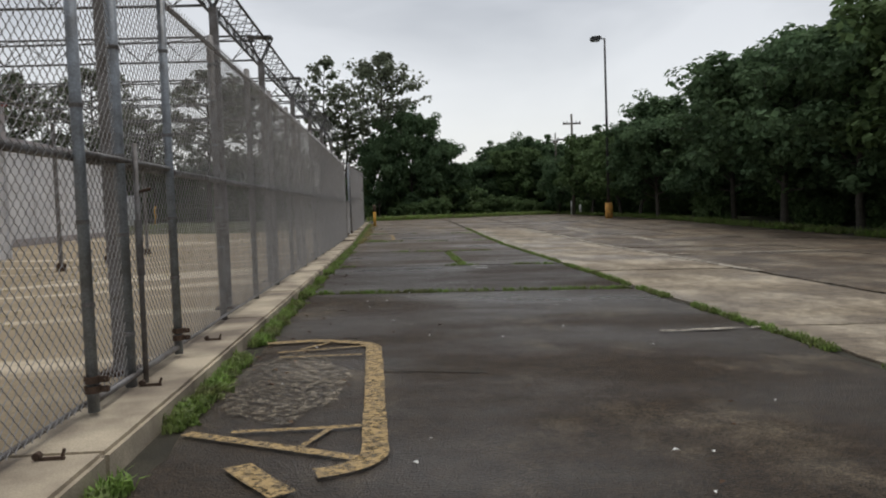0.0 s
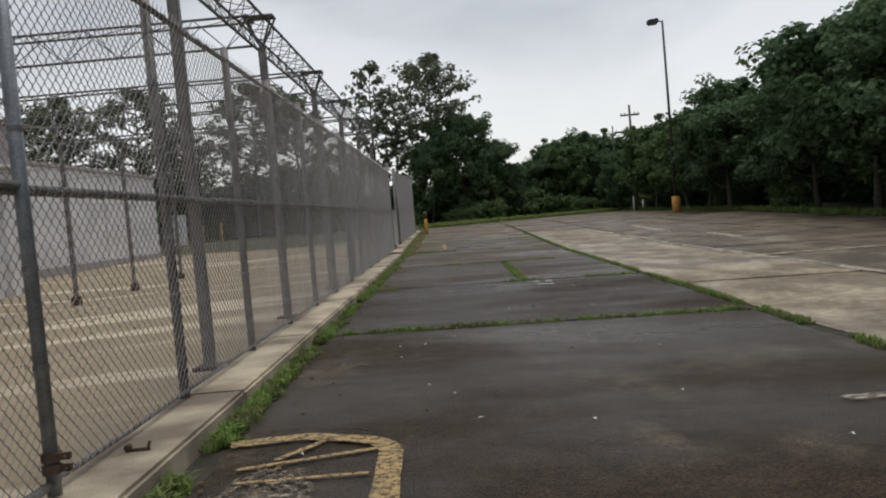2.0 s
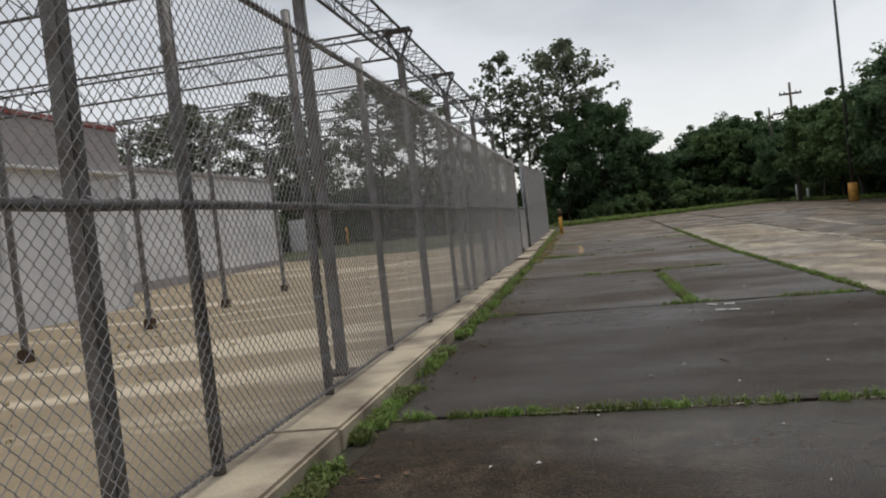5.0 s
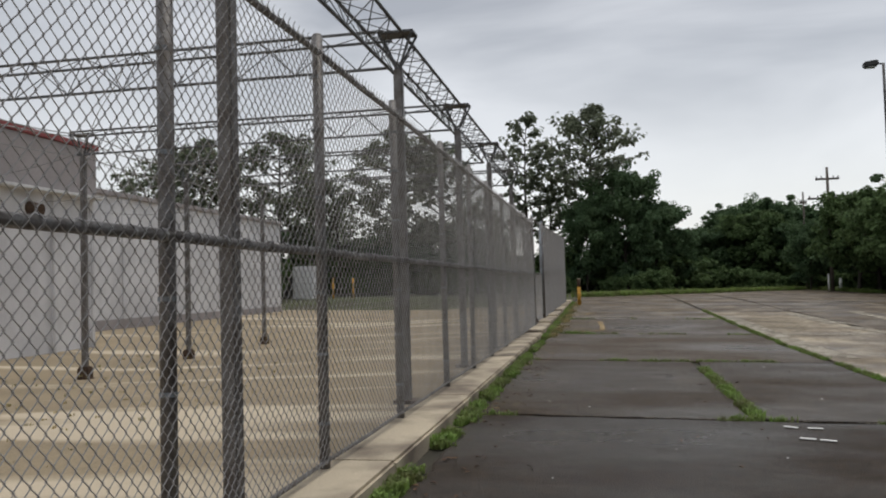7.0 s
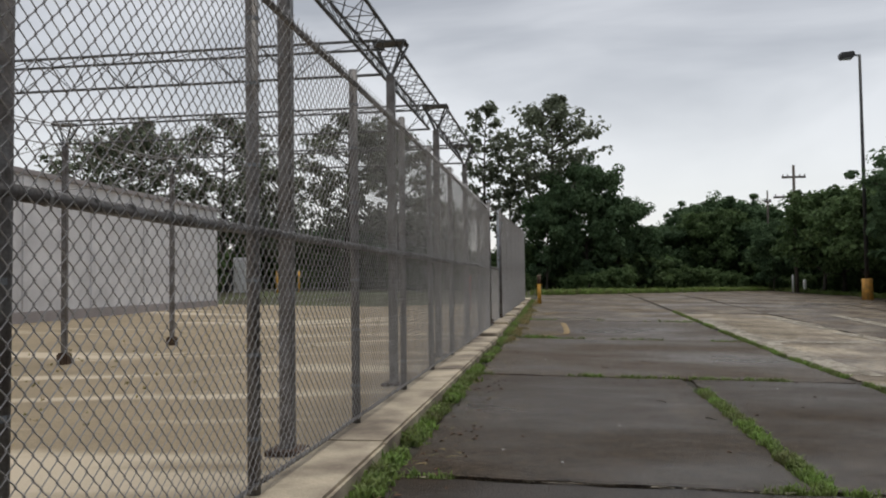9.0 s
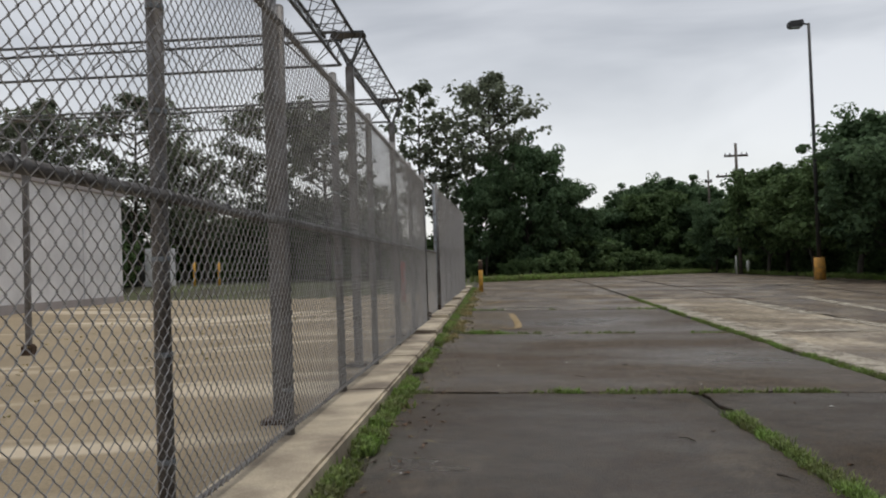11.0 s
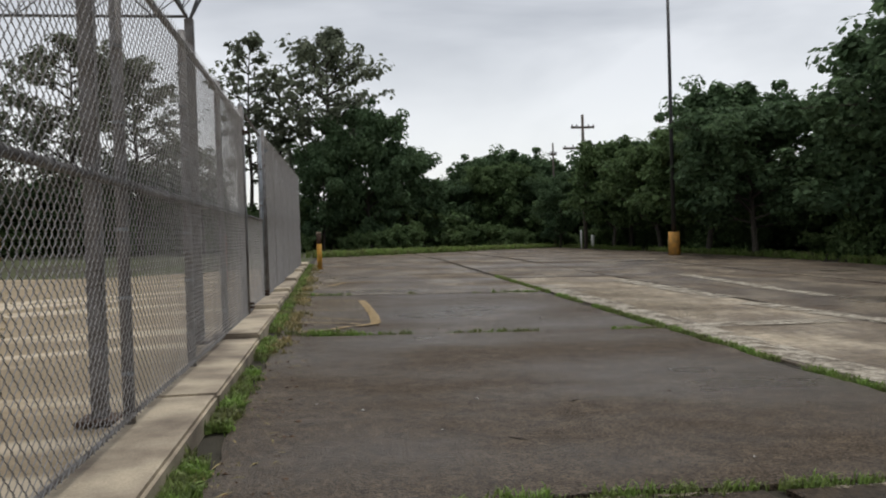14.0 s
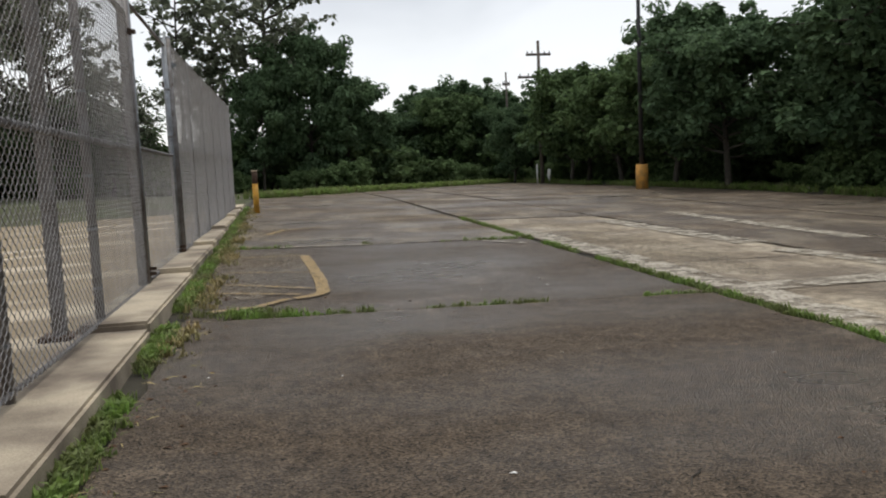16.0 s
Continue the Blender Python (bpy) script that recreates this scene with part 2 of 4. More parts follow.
M_leaf = leaf_mat("dark_foliage", (0.118, 0.182, 0.09), (0.085, 0.14, 0.074))
M_leaf_b = leaf_mat("mid_foliage", (0.13, 0.19, 0.078), (0.09, 0.145, 0.062))
# distant trees: haze and the fence mesh's veil are put into the leaf colour
M_leaf_hazed = leaf_mat("hazed_foliage", (0.19, 0.21, 0.15), (0.14, 0.165, 0.11))
M_grass = mat("fresh_grass", (0.21, 0.33, 0.075), 0.7, var=0.25, scale=2, fine=20, tint=(0.17, 0.19, 0.07), bump=0.0, island=True)
let_through(M_grass, 0.4)
M_drygrass = mat("dry_grass", (0.42, 0.33, 0.15), 0.8, var=0.25, scale=2, fine=20, tint=(0.22, 0.21, 0.08), bump=0.0, island=True)

M_glass = bpy.data.materials.new("dark_window_glass")
M_glass.use_nodes = True
gb = M_glass.node_tree.nodes["Principled BSDF"]
gb.inputs["Base Color"].default_value = (0.012, 0.02, 0.02, 1)
gb.inputs["Roughness"].default_value = 0.06


# ---- mesh helpers ----
def gz(y):
    """Height of the paving: level, then rising gently away."""
    return 0.016 * min(max(0.0, y - 33.0), 27.0) + 0.004 * min(max(0.0, y - 60.0), 33.0)


def link(name, bm, material, parent=None, label="", smooth=False):
    me = bpy.data.meshes.new(name)
    bm.to_mesh(me)
    bm.free()
    if material:
        me.materials.append(material)
    if smooth:
        me.polygons.foreach_set("use_smooth", [True] * len(me.polygons))
    ob = new(name, me)
    if parent:
        ob.parent = parent
    if label:
        tagged(ob, label)
    return ob


def part(name, bm, material, parent, label="", smooth=False):
    return link(name, bm, material, parent, label, smooth)


def thing(name, x, y, z, label, category, group="", kind="", rz=0):
    ob = new(name)
    ob.matrix_basis = pose(*(FALL @ Vector((x, y, z))), 0, 0, rz)
    return tagged(ob, label, category, group, kind)


def box(bm, x0, x1, y0, y1, z0, z1, bev=0.0):
    r = bmesh.ops.create_cube(bm, size=1)
    bmesh.ops.transform(bm, matrix=Matrix.LocRotScale(((x0 + x1) / 2, (y0 + y1) / 2, (z0 + z1) / 2), None, (x1 - x0, y1 - y0, z1 - z0)), verts=r["verts"])
    if bev:
        edges = list({e for v in r["verts"] for e in v.link_edges})
        bmesh.ops.bevel(bm, geom=edges, offset=bev, segments=2, affect="EDGES")
    return bm


def tube(bm, a, b, r0, r1=None, seg=8, caps=True):
    a, b = Vector(a), Vector(b)
    r1 = r0 if r1 is None else r1
    m = Matrix.Translation((a + b) / 2) @ (b - a).to_track_quat("Z", "Y").to_matrix().to_4x4()
    bmesh.ops.create_cone(bm, cap_ends=caps, segments=seg, radius1=r0, radius2=r1, depth=(b - a).length, matrix=m)
    return bm


def dome(bm, x, y, z, r, flat=0.6):
    bmesh.ops.create_uvsphere(bm, u_segments=10, v_segments=6, radius=r, matrix=Matrix.Translation((x, y, z)) @ Matrix.Diagonal((1, 1, flat, 1)))
    return bm


def sheet(name, verts, faces, material):
    me = bpy.data.meshes.new(name)
    me.from_pydata(verts, [], faces)
    me.materials.append(material)
    return me


# ---- ground ----
ys = [-400, -60, -10, 10, 33, 57, 60, 65, 93, 200, 700]
xs = [-500, -60, -17.0, -8.0, -0.75, -0.3, 20, 60, 500]


def under(x, y):
    z = gz(y) - 0.05
    if x <= -0.7 and y <= 60:
        z -= 0.8
    return z - 0.0227 * max(-45, min(45, x + 0.5))


verts = [(x, y, under(x, y)) for y in ys for x in xs]
w = len(xs)
faces = [(j * w + i, j * w + i + 1, (j + 1) * w + i + 1, (j + 1) * w + i) for j in range(len(ys) - 1) for i in range(w - 1)]
ground = tagged(new("ground", sheet("ground", verts, faces, M_verge)), "rough green and brown verge ground", "ground", kind="structure")


# yard behind the fence
def yard_z(x, y):
    f = min(1.0, max(0.0, (-0.8 - x) / 7.0))
    return 0.06 - 0.35 * f + gz(y) * 0.4 + 0.025 * noise.noise((x * 0.4, y * 0.4, 0))


def plane_patch(x0, x1, y0, y1, nx, ny, zf, lift=0.0):
    v = [(x0 + (x1 - x0) * i / nx, y0 + (y1 - y0) * j / ny) for j in range(ny + 1) for i in range(nx + 1)]
    v = [(x, y, zf(x, y) + lift) for x, y in v]
    f = [(j * (nx + 1) + i, j * (nx + 1) + i + 1, (j + 1) * (nx + 1) + i + 1, (j + 1) * (nx + 1) + i) for j in range(ny) for i in range(nx)]
    return v, f


v, f = plane_patch(-40, -0.64, -12, 59, 40, 60, yard_z)
yard = tagged(new("yard_ground", sheet("yard_ground", v, f, M_yard)), "tan sand yard with dry worn grass", "ground", kind="structure")
yard.matrix_basis = FALL

# ---- light overcast paving: slabs as pieces ----
pavement = tagged(new("pavement", sheet("pavement", *plane_patch(-0.1, 20.5, -12, 93, 8, 70, lambda x, y: gz(y) - 0.032), M_soil)),
                  "dark soil showing in the joints of old paving", "pavement", kind="structure")
pavement.matrix_basis = FALL
ROWS_Y = [-12, -1.6, 4.4, 16.9, 22.85, 29.1, 35.9, 42.4, 49.2, 56.2, 62.8, 69.4, 76, 84, 93]


def ragged(a, b, step, amp, seed):
    n = max(2, int(math.hypot(b[0] - a[0], b[1] - a[1]) / step))
    nx, ny = -(b[1] - a[1]), b[0] - a[0]
    ln = math.hypot(nx, ny)
    out = []
    for i in range(n):
        t = i / n
        k = amp * noise.noise((seed + 2.3 * t * n * step, seed * 1.7, 0.3)) + 0.4 * amp * noise.noise((seed + 9 * t * n * step, 5.1, seed))
        out.append((a[0] + (b[0] - a[0]) * t + nx / ln * k, a[1] + (b[1] - a[1]) * t + ny / ln * k))
    return out


def slab(x0, x1, y0, y1, material, seed, lift=0.0, gap=0.042):
    c = [(x0 + gap, y0 + gap), (x1 - gap, y0 + gap), (x1 - gap, y1 - gap), (x0 + gap, y1 - gap)]
    pts = []
    for i in range(4):
        pts += ragged(c[i], c[(i + 1) % 4], 0.24, 0.06, seed + i * 7.7)
    cx, cy = (x0 + x1) / 2, (y0 + y1) / 2
    n = len(pts)
    inner = [(cx + (x - cx) * 0.985, cy + (y - cy) * 0.985) for x, y in pts]
    vs = [(x, y, gz(y) - 0.045) for x, y in pts] + [(x, y, gz(y) - 0.008 + lift) for x, y in pts] + [(x, y, gz(y) + lift) for x, y in inner] + [(cx, cy, gz(cy) + lift)]
    fs = [(i, (i + 1) % n, n + (i + 1) % n, n + i) for i in range(n)]
    fs += [(n + i, n + (i + 1) % n, 2 * n + (i + 1) % n, 2 * n + i) for i in range(n)]
    fs += [(2 * n + i, 2 * n + (i + 1) % n, 3 * n) for i in range(n)]
    ob = new("slab", sheet("slab", vs, fs, material))
    ob.parent = pavement
    return ob


seed = 1.0
for j in range(len(ROWS_Y) - 1):
    y0, y1 = ROWS_Y[j], ROWS_Y[j + 1]
    cols = [(0.06, 5.42, M_asphalt if y0 < 42 else M_asphalt_b)]
    if abs(y0 - 22.85) < 0.01:
        cols = [(0.06, 3.06, M_asphalt), (3.1, 5.42, M_asphalt)]
    if y0 in (22.85, 29.1, 35.9):
        # these rows take the asphalt with sheen mixed into its colour
        sheen_grey = M_asphalt_grey if y0 > 25 else M_asphalt_mid
        cols = [(x0, x1, sheen_grey if m is M_asphalt else m) for x0, x1, m in cols]
    if y0 == 4.4:
        cols[0] = (0.06, 5.42, M_asphalt_dusty)
    for x0, x1, m in cols:
        seed += 3.1
        slab(x0, x1, y0, y1, m, seed, lift=0.006 * (seed * 7 % 3 - 1))
LANE_Y = [-12, -3.5, 4.5, 12.5, 20.5, 29.5, 38.3, 47.2, 56, 65, 74, 84, 93]
for y0, y1 in zip(LANE_Y[:-1], LANE_Y[1:]):
    for x0, x1, m in ((5.5, 8.68, M_concrete_lane if y0 < 42 else M_asphalt_b), (8.76, 14.0, M_asphalt_b), (14.06, 19.8, M_asphalt_b)):
        seed += 3.1
        slab(x0, x1, y0, y1, m, seed, lift=0.006 * (seed * 7 % 3 - 1))

# kerb of concrete blocks under the fence
kerb = tagged(new("kerb"), "pale weathered concrete kerb under the fence", "kerb", kind="structure")
random.seed(5)
yk = -6.0
while yk < 56:
    ln = random.choice((3.0, 3.6, 4.4, 5.2))
    bm = box(bmesh.new(), -0.66, -0.085 + random.uniform(-0.008, 0.008), yk + 0.0025, yk + ln - 0.0025, -0.2, 0.12 + gz(yk + ln / 2) + random.uniform(-0.004, 0.003), 0.024)
    part("kerb_block", bm, M_kerb, kerb)
    yk += ln


# ---- painted lines ----
def stroke(name, pts, width, material, label, category="road marking", lift=0.016):
    vs, fs = [], []
    fine = []
    for a, b in zip(pts[:-1], pts[1:]):
        n = max(2, int(math.dist(a, b) / 0.15))
        fine += [(a[0] + (b[0] - a[0]) * i / n, a[1] + (b[1] - a[1]) * i / n) for i in range(n)]
    fine.append(pts[-1])
    for i, (x, y) in enumerate(fine):
        a, b = fine[max(0, i - 1)], fine[min(len(fine) - 1, i + 1)]
        d = math.dist(a, b) or 1
        nx, ny = -(b[1] - a[1]) / d, (b[0] - a[0]) / d
        h = width / 2 * (1 + 0.16 * noise.noise((x * 6, y * 6, 1)))
        vs += [(x + nx * h, y + ny * h, gz(y) + lift), (x - nx * h, y - ny * h, gz(y) + lift)]
    fs = [(2 * i, 2 * i + 1, 2 * i + 3, 2 * i + 2) for i in range(len(fine) - 1)]
    ob = new(name, sheet(name, vs, fs, material))
    ob.matrix_basis = FALL
    return tagged(ob, label, category)


def arc(cx, cy, r, a0, a1, n=6):
    return [(cx + r * math.cos(radians(a0 + (a1 - a0) * i / n)), cy + r * math.sin(radians(a0 + (a1 - a0) * i / n))) for i in range(n + 1)]


stroke("crack", [(1.3, 10.52), (1.7, 10.47), (2.15, 10.36)], 0.035, M_soil, "short dark crack in old asphalt", "crack", 0.01)
YELLOW = "worn yellow painted no-parking line on asphalt"
HATCH = "faded yellow painted hatch bar on asphalt"
stroke("painted_line", [(0.12, 12.0), (0.6, 12.1), *arc(0.8, 11.6, 0.4, 80, 5), (1.24, 10.0), (1.27, 8.6), *arc(0.92, 8.25, 0.36, 0, -80)], 0.15, M_ypaint, YELLOW)
stroke("painted_line", [(0.56, 8.06), (0.72, 7.8), (0.86, 7.6)], 0.15, M_ypaint, YELLOW)
for a, b, wide in (((0.13, 8.72), (1.2, 8.12), 0.09), ((0.4, 8.72), (1.2, 8.78), 0.06), ((0.3, 11.45), (1.1, 11.72), 0.05), ((0.35, 11.2), (1.1, 11.25), 0.04), ((0.5, 11.6), (0.8, 12.05), 0.05), ((0.85, 8.35), (1.0, 8.75), 0.04)):
    stroke("painted_hatch", [a, b], wide, M_ypaint, HATCH)
stroke("painted_line", [(1.36, 40.9), (1.42, 39.5), (1.46, 38.0), *arc(1.0, 37.3, 0.45, 10, -75)], 0.15, M_ypaint, YELLOW)
stroke("painted_line", [(1.05, 36.85), (0.75, 36.45), (0.3, 36.3)], 0.1, M_ypaint, YELLOW)
stroke("painted_line", [(0.75, 45.0), (1.1, 46.0), (1.9, 46.5)], 0.13, M_ypaint, YELLOW)
for a, b, wide in (((0.18, 40.9), (1.36, 40.95), 0.08), ((0.2, 38.2), (1.35, 37.5), 0.06), ((0.2, 37.5), (1.2, 37.1), 0.06), ((0.3, 39.2), (1.4, 38.9), 0.05)):
    stroke("painted_hatch", [a, b], wide, M_ypaint, HATCH)
stroke("painted_line", [(4.24, 12.2), (5.4, 12.33)], 0.12, M_wpaint, "worn white painted stall line")
stroke("painted_line", [(0.94, 42.3), (3.0, 42.2)], 0.12, M_wpaint, "worn white painted stall line")
stroke("painted_line", [(4.1, 42.6), (5.1, 41.4)], 0.12, M_wpaint, "worn white painted stall line")
for a, b, wide in (((8.72, 19.5), (8.7, 36.0), 0.26), ((8.3, 45.6), (8.45, 40.0), 0.6), ((8.35, 39.0), (8.9, 35.6), 0.5), ((5.7, 36.0), (8.2, 36.2), 0.5), ((11.2, 30), (11.4, 37), 0.4), ((8.9, 25.4), (13.8, 26.0), 0.3), ((10.5, 40), (10.8, 47), 0.45), ((5.85, 30), (5.75, 43.5), 0.5)):
    stroke("painted_line", [a, b], wide, M_wpaint, "worn pale stripe on old paving")



def worn_patch(cx, cy, rx, ry, seed, material):
    pts = []
    for k in range(40):
        a = 2 * math.pi * k / 40
        q = 1 + 0.28 * noise.noise((math.cos(a) * 2 + seed, math.sin(a) * 2, seed)) + 0.12 * noise.noise((math.cos(a) * 7, math.sin(a) * 7, seed))
        pts.append((max(0.09, cx + rx * q * math.cos(a)), cy + ry * q * math.sin(a)))
    vs = [(x, y, gz(y) + 0.0125) for x, y in pts] + [(cx, cy, gz(cy) + 0.0125)]
    fs = [(k, (k + 1) % 40, 40) for k in range(40)]
    ob = new("worn_patch", sheet("worn_patch", vs, fs, material))
    ob.matrix_basis = FALL
    return tagged(ob, "pale dusty worn patch on old asphalt", "ground patch", kind="structure")


worn_patch(0.55, 10.2, 0.5, 1.25, 2.0, M_patch)
worn_patch(0.7, 39.3, 0.75, 2.3, 5.0, M_patch)
worn_patch(0.6, 46.5, 0.6, 2.4, 8.0, M_patch)
worn_patch(6.4, 40.0, 1.0, 3.2, 11.0, M_patch)
for y in (16.9, 22.85, 29.1, 35.9):
    for k in range(7):
        x = 0.3 + 0.72 * k + 0.2 * math.sin(y + k * 2.3)
        stroke("crack_edge", [(x, y - 0.075 + 0.015 * math.sin(k)), (x + 0.5 + 0.2 * math.sin(k * 3 + y), y - 0.075)], 0.05, M_patch, "pale broken edge along a paving crack", "crack", 0.011)
for x, y in ((3.28, 22.42), (3.5, 22.38), (3.3, 21.82), (3.46, 21.76)):
    bm = box(bmesh.new(), -0.03, 0.03, -0.07, 0.07, -0.001, 0.006, 0.002)
    for vtx in bm.verts:
        vtx.co.x += 0.02 * noise.noise(vtx.co * 30)
    ob = link("paper_scrap", bm, M_white)
    ob.matrix_basis = FALL @ pose(x, y, 0.008, 0, 0, 70 + 20 * math.sin(x * 40))
    tagged(ob, "small white paper scrap lying on asphalt", "litter", "paper scraps")

# ---- chain-link fence ----
FENCE_X = -0.5
POSTS = [37.75, 35.55, 33.1, 30.7, 28.5, 26.42, 24.2, 21.75, 19.5, 17.36, 15.3, 13.1, 10.8, 8.82, 6.5, 4.3, 2.1, -0.1]
TOP, MID, LOW = 3.18, 1.70, 0.17
DW, DH = 0.088, 0.086
WIRE = 0.0035


def mesh_panel(length, z0, z1, spikes=False):
    """Woven wire: one zigzag wire for each half diamond of width."""
    vs, fs = [], []
    n = int(round(length / (DW / 2)))
    rows = int(round((z1 - z0) / (DH / 2)))
    for k in range(n + 1):
        base = len(vs)
        top = rows + (1 if spikes and k % 2 else 0)
        for i in range(top + 1):
            side = 1 if (i + k) % 2 else -1
            if i > rows:
                side *= 0.3
            y = k * length / n + side * DW / 4
            z = z0 + i * (z1 - z0) / rows
            off = 0.004 * side
            for a in (90, 210, 330):
                vs.append((off + WIRE * math.cos(radians(a)), y + WIRE * math.sin(radians(a)) * 1.3, z))
        for i in range(top):
            for q in range(3):
                p0, p1 = base + 3 * i + q, base + 3 * i + (q + 1) % 3
                fs.append((p0, p1, p1 + 3, p0 + 3))
    return vs, fs


low_mesh = sheet("mesh_low", *mesh_panel(2.2, LOW, MID), M_wire)
high_mesh = sheet("mesh_high", *mesh_panel(2.2, MID, TOP + 0.02, True), M_wire)

fence = thing("chain_link_fence", FENCE_X, 0, 0, "tall galvanized chain-link fence standing on a concrete kerb", "fence", kind="structure")
bm = tube(bmesh.new(), (0, 0, 0.0), (0, 0, TOP + 0.03), 0.04, seg=12)
dome(bm, 0, 0, TOP + 0.03, 0.04)
post_mesh = link("post", bm, M_galv, fence, smooth=True)
post_mesh.location = (-0.03, POSTS[0], 0.1)
for y in (q for q in POSTS[1:] if q not in (10.8, 8.82)):
    p = post_mesh.copy()
    scene.collection.objects.link(p)
    p.location.y = y
    p.rotation_euler = (radians(random.uniform(-0.35, 0.35)), radians(random.uniform(-0.3, 0.3)), 0)
for y1, y in zip(POSTS[:-1], POSTS[1:]):
    for me, nm in ((low_mesh, "lower_mesh"), (high_mesh, "upper_mesh")):
        ob = new(nm, me)
        ob.parent, ob.matrix_basis = fence, Matrix.Translation((0.025, y, 0)) @ Matrix.Diagonal((1, (y1 - y) / 2.2, 1, 1))
        ob["kind"] = "stuff"
for name, z, r in (("top_rail", TOP, 0.024), ("middle_rail", MID, 0.029), ("bottom_rail", LOW + 0.01, 0.016)):
    for y1, y in zip(POSTS[:-1], POSTS[1:]):
        half = (y + y1) / 2
        sag = random.uniform(-0.008, 0.008)
        bm = tube(bmesh.new(), (-0.005, y + 0.01, z), (-0.005, half, z - 0.006 + sag), r, seg=8)
        tube(bm, (-0.005, half, z - 0.006 + sag), (-0.005, y1 - 0.01, z), r, seg=8)
        part(name, bm, M_galv, fence, smooth=True)
for y in (q for q in POSTS if q not in (10.8, 8.82)):
    for z in (0.45, 0.95, 1.4, 2.1, 2.6, 3.0):
        bm = tube(bmesh.new(), (-0.03, y, z - 0.012), (-0.03, y, z + 0.012), 0.0445, seg=10)
        part("post_band", bm, M_galv_b, fence)


# wire ties wound round the rails
tie = tube(bmesh.new(), (-0.005, -0.006, 0), (-0.005, 0.008, 0.004), 0.035, seg=8)
tie_first = part("wire_tie", tie, M_wire, fence)
tie_first.location = (0, 8.9, MID)
for z in (MID, TOP):
    for k in range(95):
        t = new("wire_tie", tie_first.data)
        t.parent, t.location = fence, (0, 9.2 + 0.3 * k + 0.03 * math.sin(k * 2.7), z - 0.002)
        if z == TOP:
            t.scale = (0.85, 1, 0.85)


# gate near the start: frame pipes in front of the mesh, with clamps and drop bolts
def swing_gate(name, y0, y1, top, label, x=-0.44, lean=0.0):
    g = thing(name, x, y0, 0, label, "gate")
    L = y1 - y0
    for y in (0, L):
        bm = tube(bmesh.new(), (0, y, 0.14), (lean, y, top), 0.036, seg=12)
        dome(bm, lean, y, top, 0.038)
        part("gate_upright", bm, M_galv_b, g, "bluish bright galvanized pipe", True)
        for z in (0.28, 0.34):
            bm = tube(bmesh.new(), (0, y, z - 0.022), (0, y, z + 0.022), 0.05, seg=10)
            box(bm, 0.03, 0.1, y - 0.015, y + 0.015, z - 0.018, z + 0.018, 0.004)
            tube(bm, (0.08, y - 0.04, z), (0.08, y + 0.04, z), 0.009, seg=6)
            part("clamp", bm, M_rust, g, "rusted bolted gate clamp")
        for z in (0.8, 1.3, 2.0, 2.7):
            bm = tube(bmesh.new(), (0, y, z - 0.013), (0, y, z + 0.013), 0.041, seg=10)
            part("band", bm, M_galv, g)
    for z in (0.2, MID + 0.02, top - 0.1):
        bm = tube(bmesh.new(), (lean * z / top, 0.03, z), (lean * z / top, L - 0.03, z), 0.022, seg=8)
        part("gate_rail", bm, M_galv, g, smooth=True)
    return g


swing_gate("fence_gate", 8.82, 10.8, 3.3, "closed chain-link gate with bluish steel uprights and rusted clamps")
g = thing("drop_rod", -0.4, 9.74, 0, "dark steel drop rod of the gate standing on the kerb", "gate rod")
part("rod", tube(bmesh.new(), (0, 0, 0.1), (0, 0.02, 1.85), 0.02, seg=8), M_galv, g, smooth=True)
part("sleeve", tube(bmesh.new(), (0, 0.012, 0.9), (0, 0.014, 1.3), 0.027, seg=10), M_galv, g)
part("grip", tube(bmesh.new(), (0, 0.02, 1.5), (0.1, 0.02, 1.52), 0.012, seg=6), M_rust, g)
g = thing("gate_stop_post", -0.47, 9.62, 0, "tall grey steel gate stop post beside the fence", "post")
part("pole", tube(bmesh.new(), (0, 0, 0.1), (0, 0, 3.4), 0.042, seg=12), M_galv_b, g, smooth=True)
part("cap", dome(bmesh.new(), 0, 0, 3.4, 0.046), M_galv_b, g, smooth=True)
for z in (0.5, 1.2, 1.75, 2.5):
    part("band", tube(bmesh.new(), (0, 0, z - 0.014), (0, 0, z + 0.014), 0.047, seg=10), M_galv, g)
for y in (11.6, 7.9, 9.6):
    g = thing("gate_latch_foot", -0.33, y, 0.12, "rusted iron gate catch bolted on the kerb", "gate catch", "gate catches")
    part("bar", box(bmesh.new(), -0.075, 0.075, -0.012, 0.012, 0.0, 0.022, 0.004), M_rust, g)
    part("hook", tube(bmesh.new(), (0.06, 0, 0.015), (0.075, 0.0, 0.06), 0.009, seg=8), M_rust, g)
    part("eye", tube(bmesh.new(), (-0.06, 0.02, 0.03), (-0.06, -0.02, 0.03), 0.02, seg=10), M_rust, g)

# second gate, its leaf and the fence past it
G0 = 37.9
far = thing("far_fence", -0.5, G0, gz(G0) + 0.03, "grey chain-link fence beyond the yard gate", "fence", kind="structure", rz=-0.6)
FL = 13.2
far_low = sheet("mesh_low_far", *mesh_panel(2.2, 0.1, 1.66), M_wire)
far_high = sheet("mesh_high_far", *mesh_panel(2.2, 1.66, 3.2, True), M_wire)
for k in range(6):
    for me, nm in ((far_low, "lower_mesh"), (far_high, "upper_mesh")):
        ob = new(nm, me)
        ob.parent, ob.matrix_basis = far, pose(0.03, 3.3 + 2.2 * k, 0.016 * (3.3 + 2.2 * k))
        ob["kind"] = "stuff"
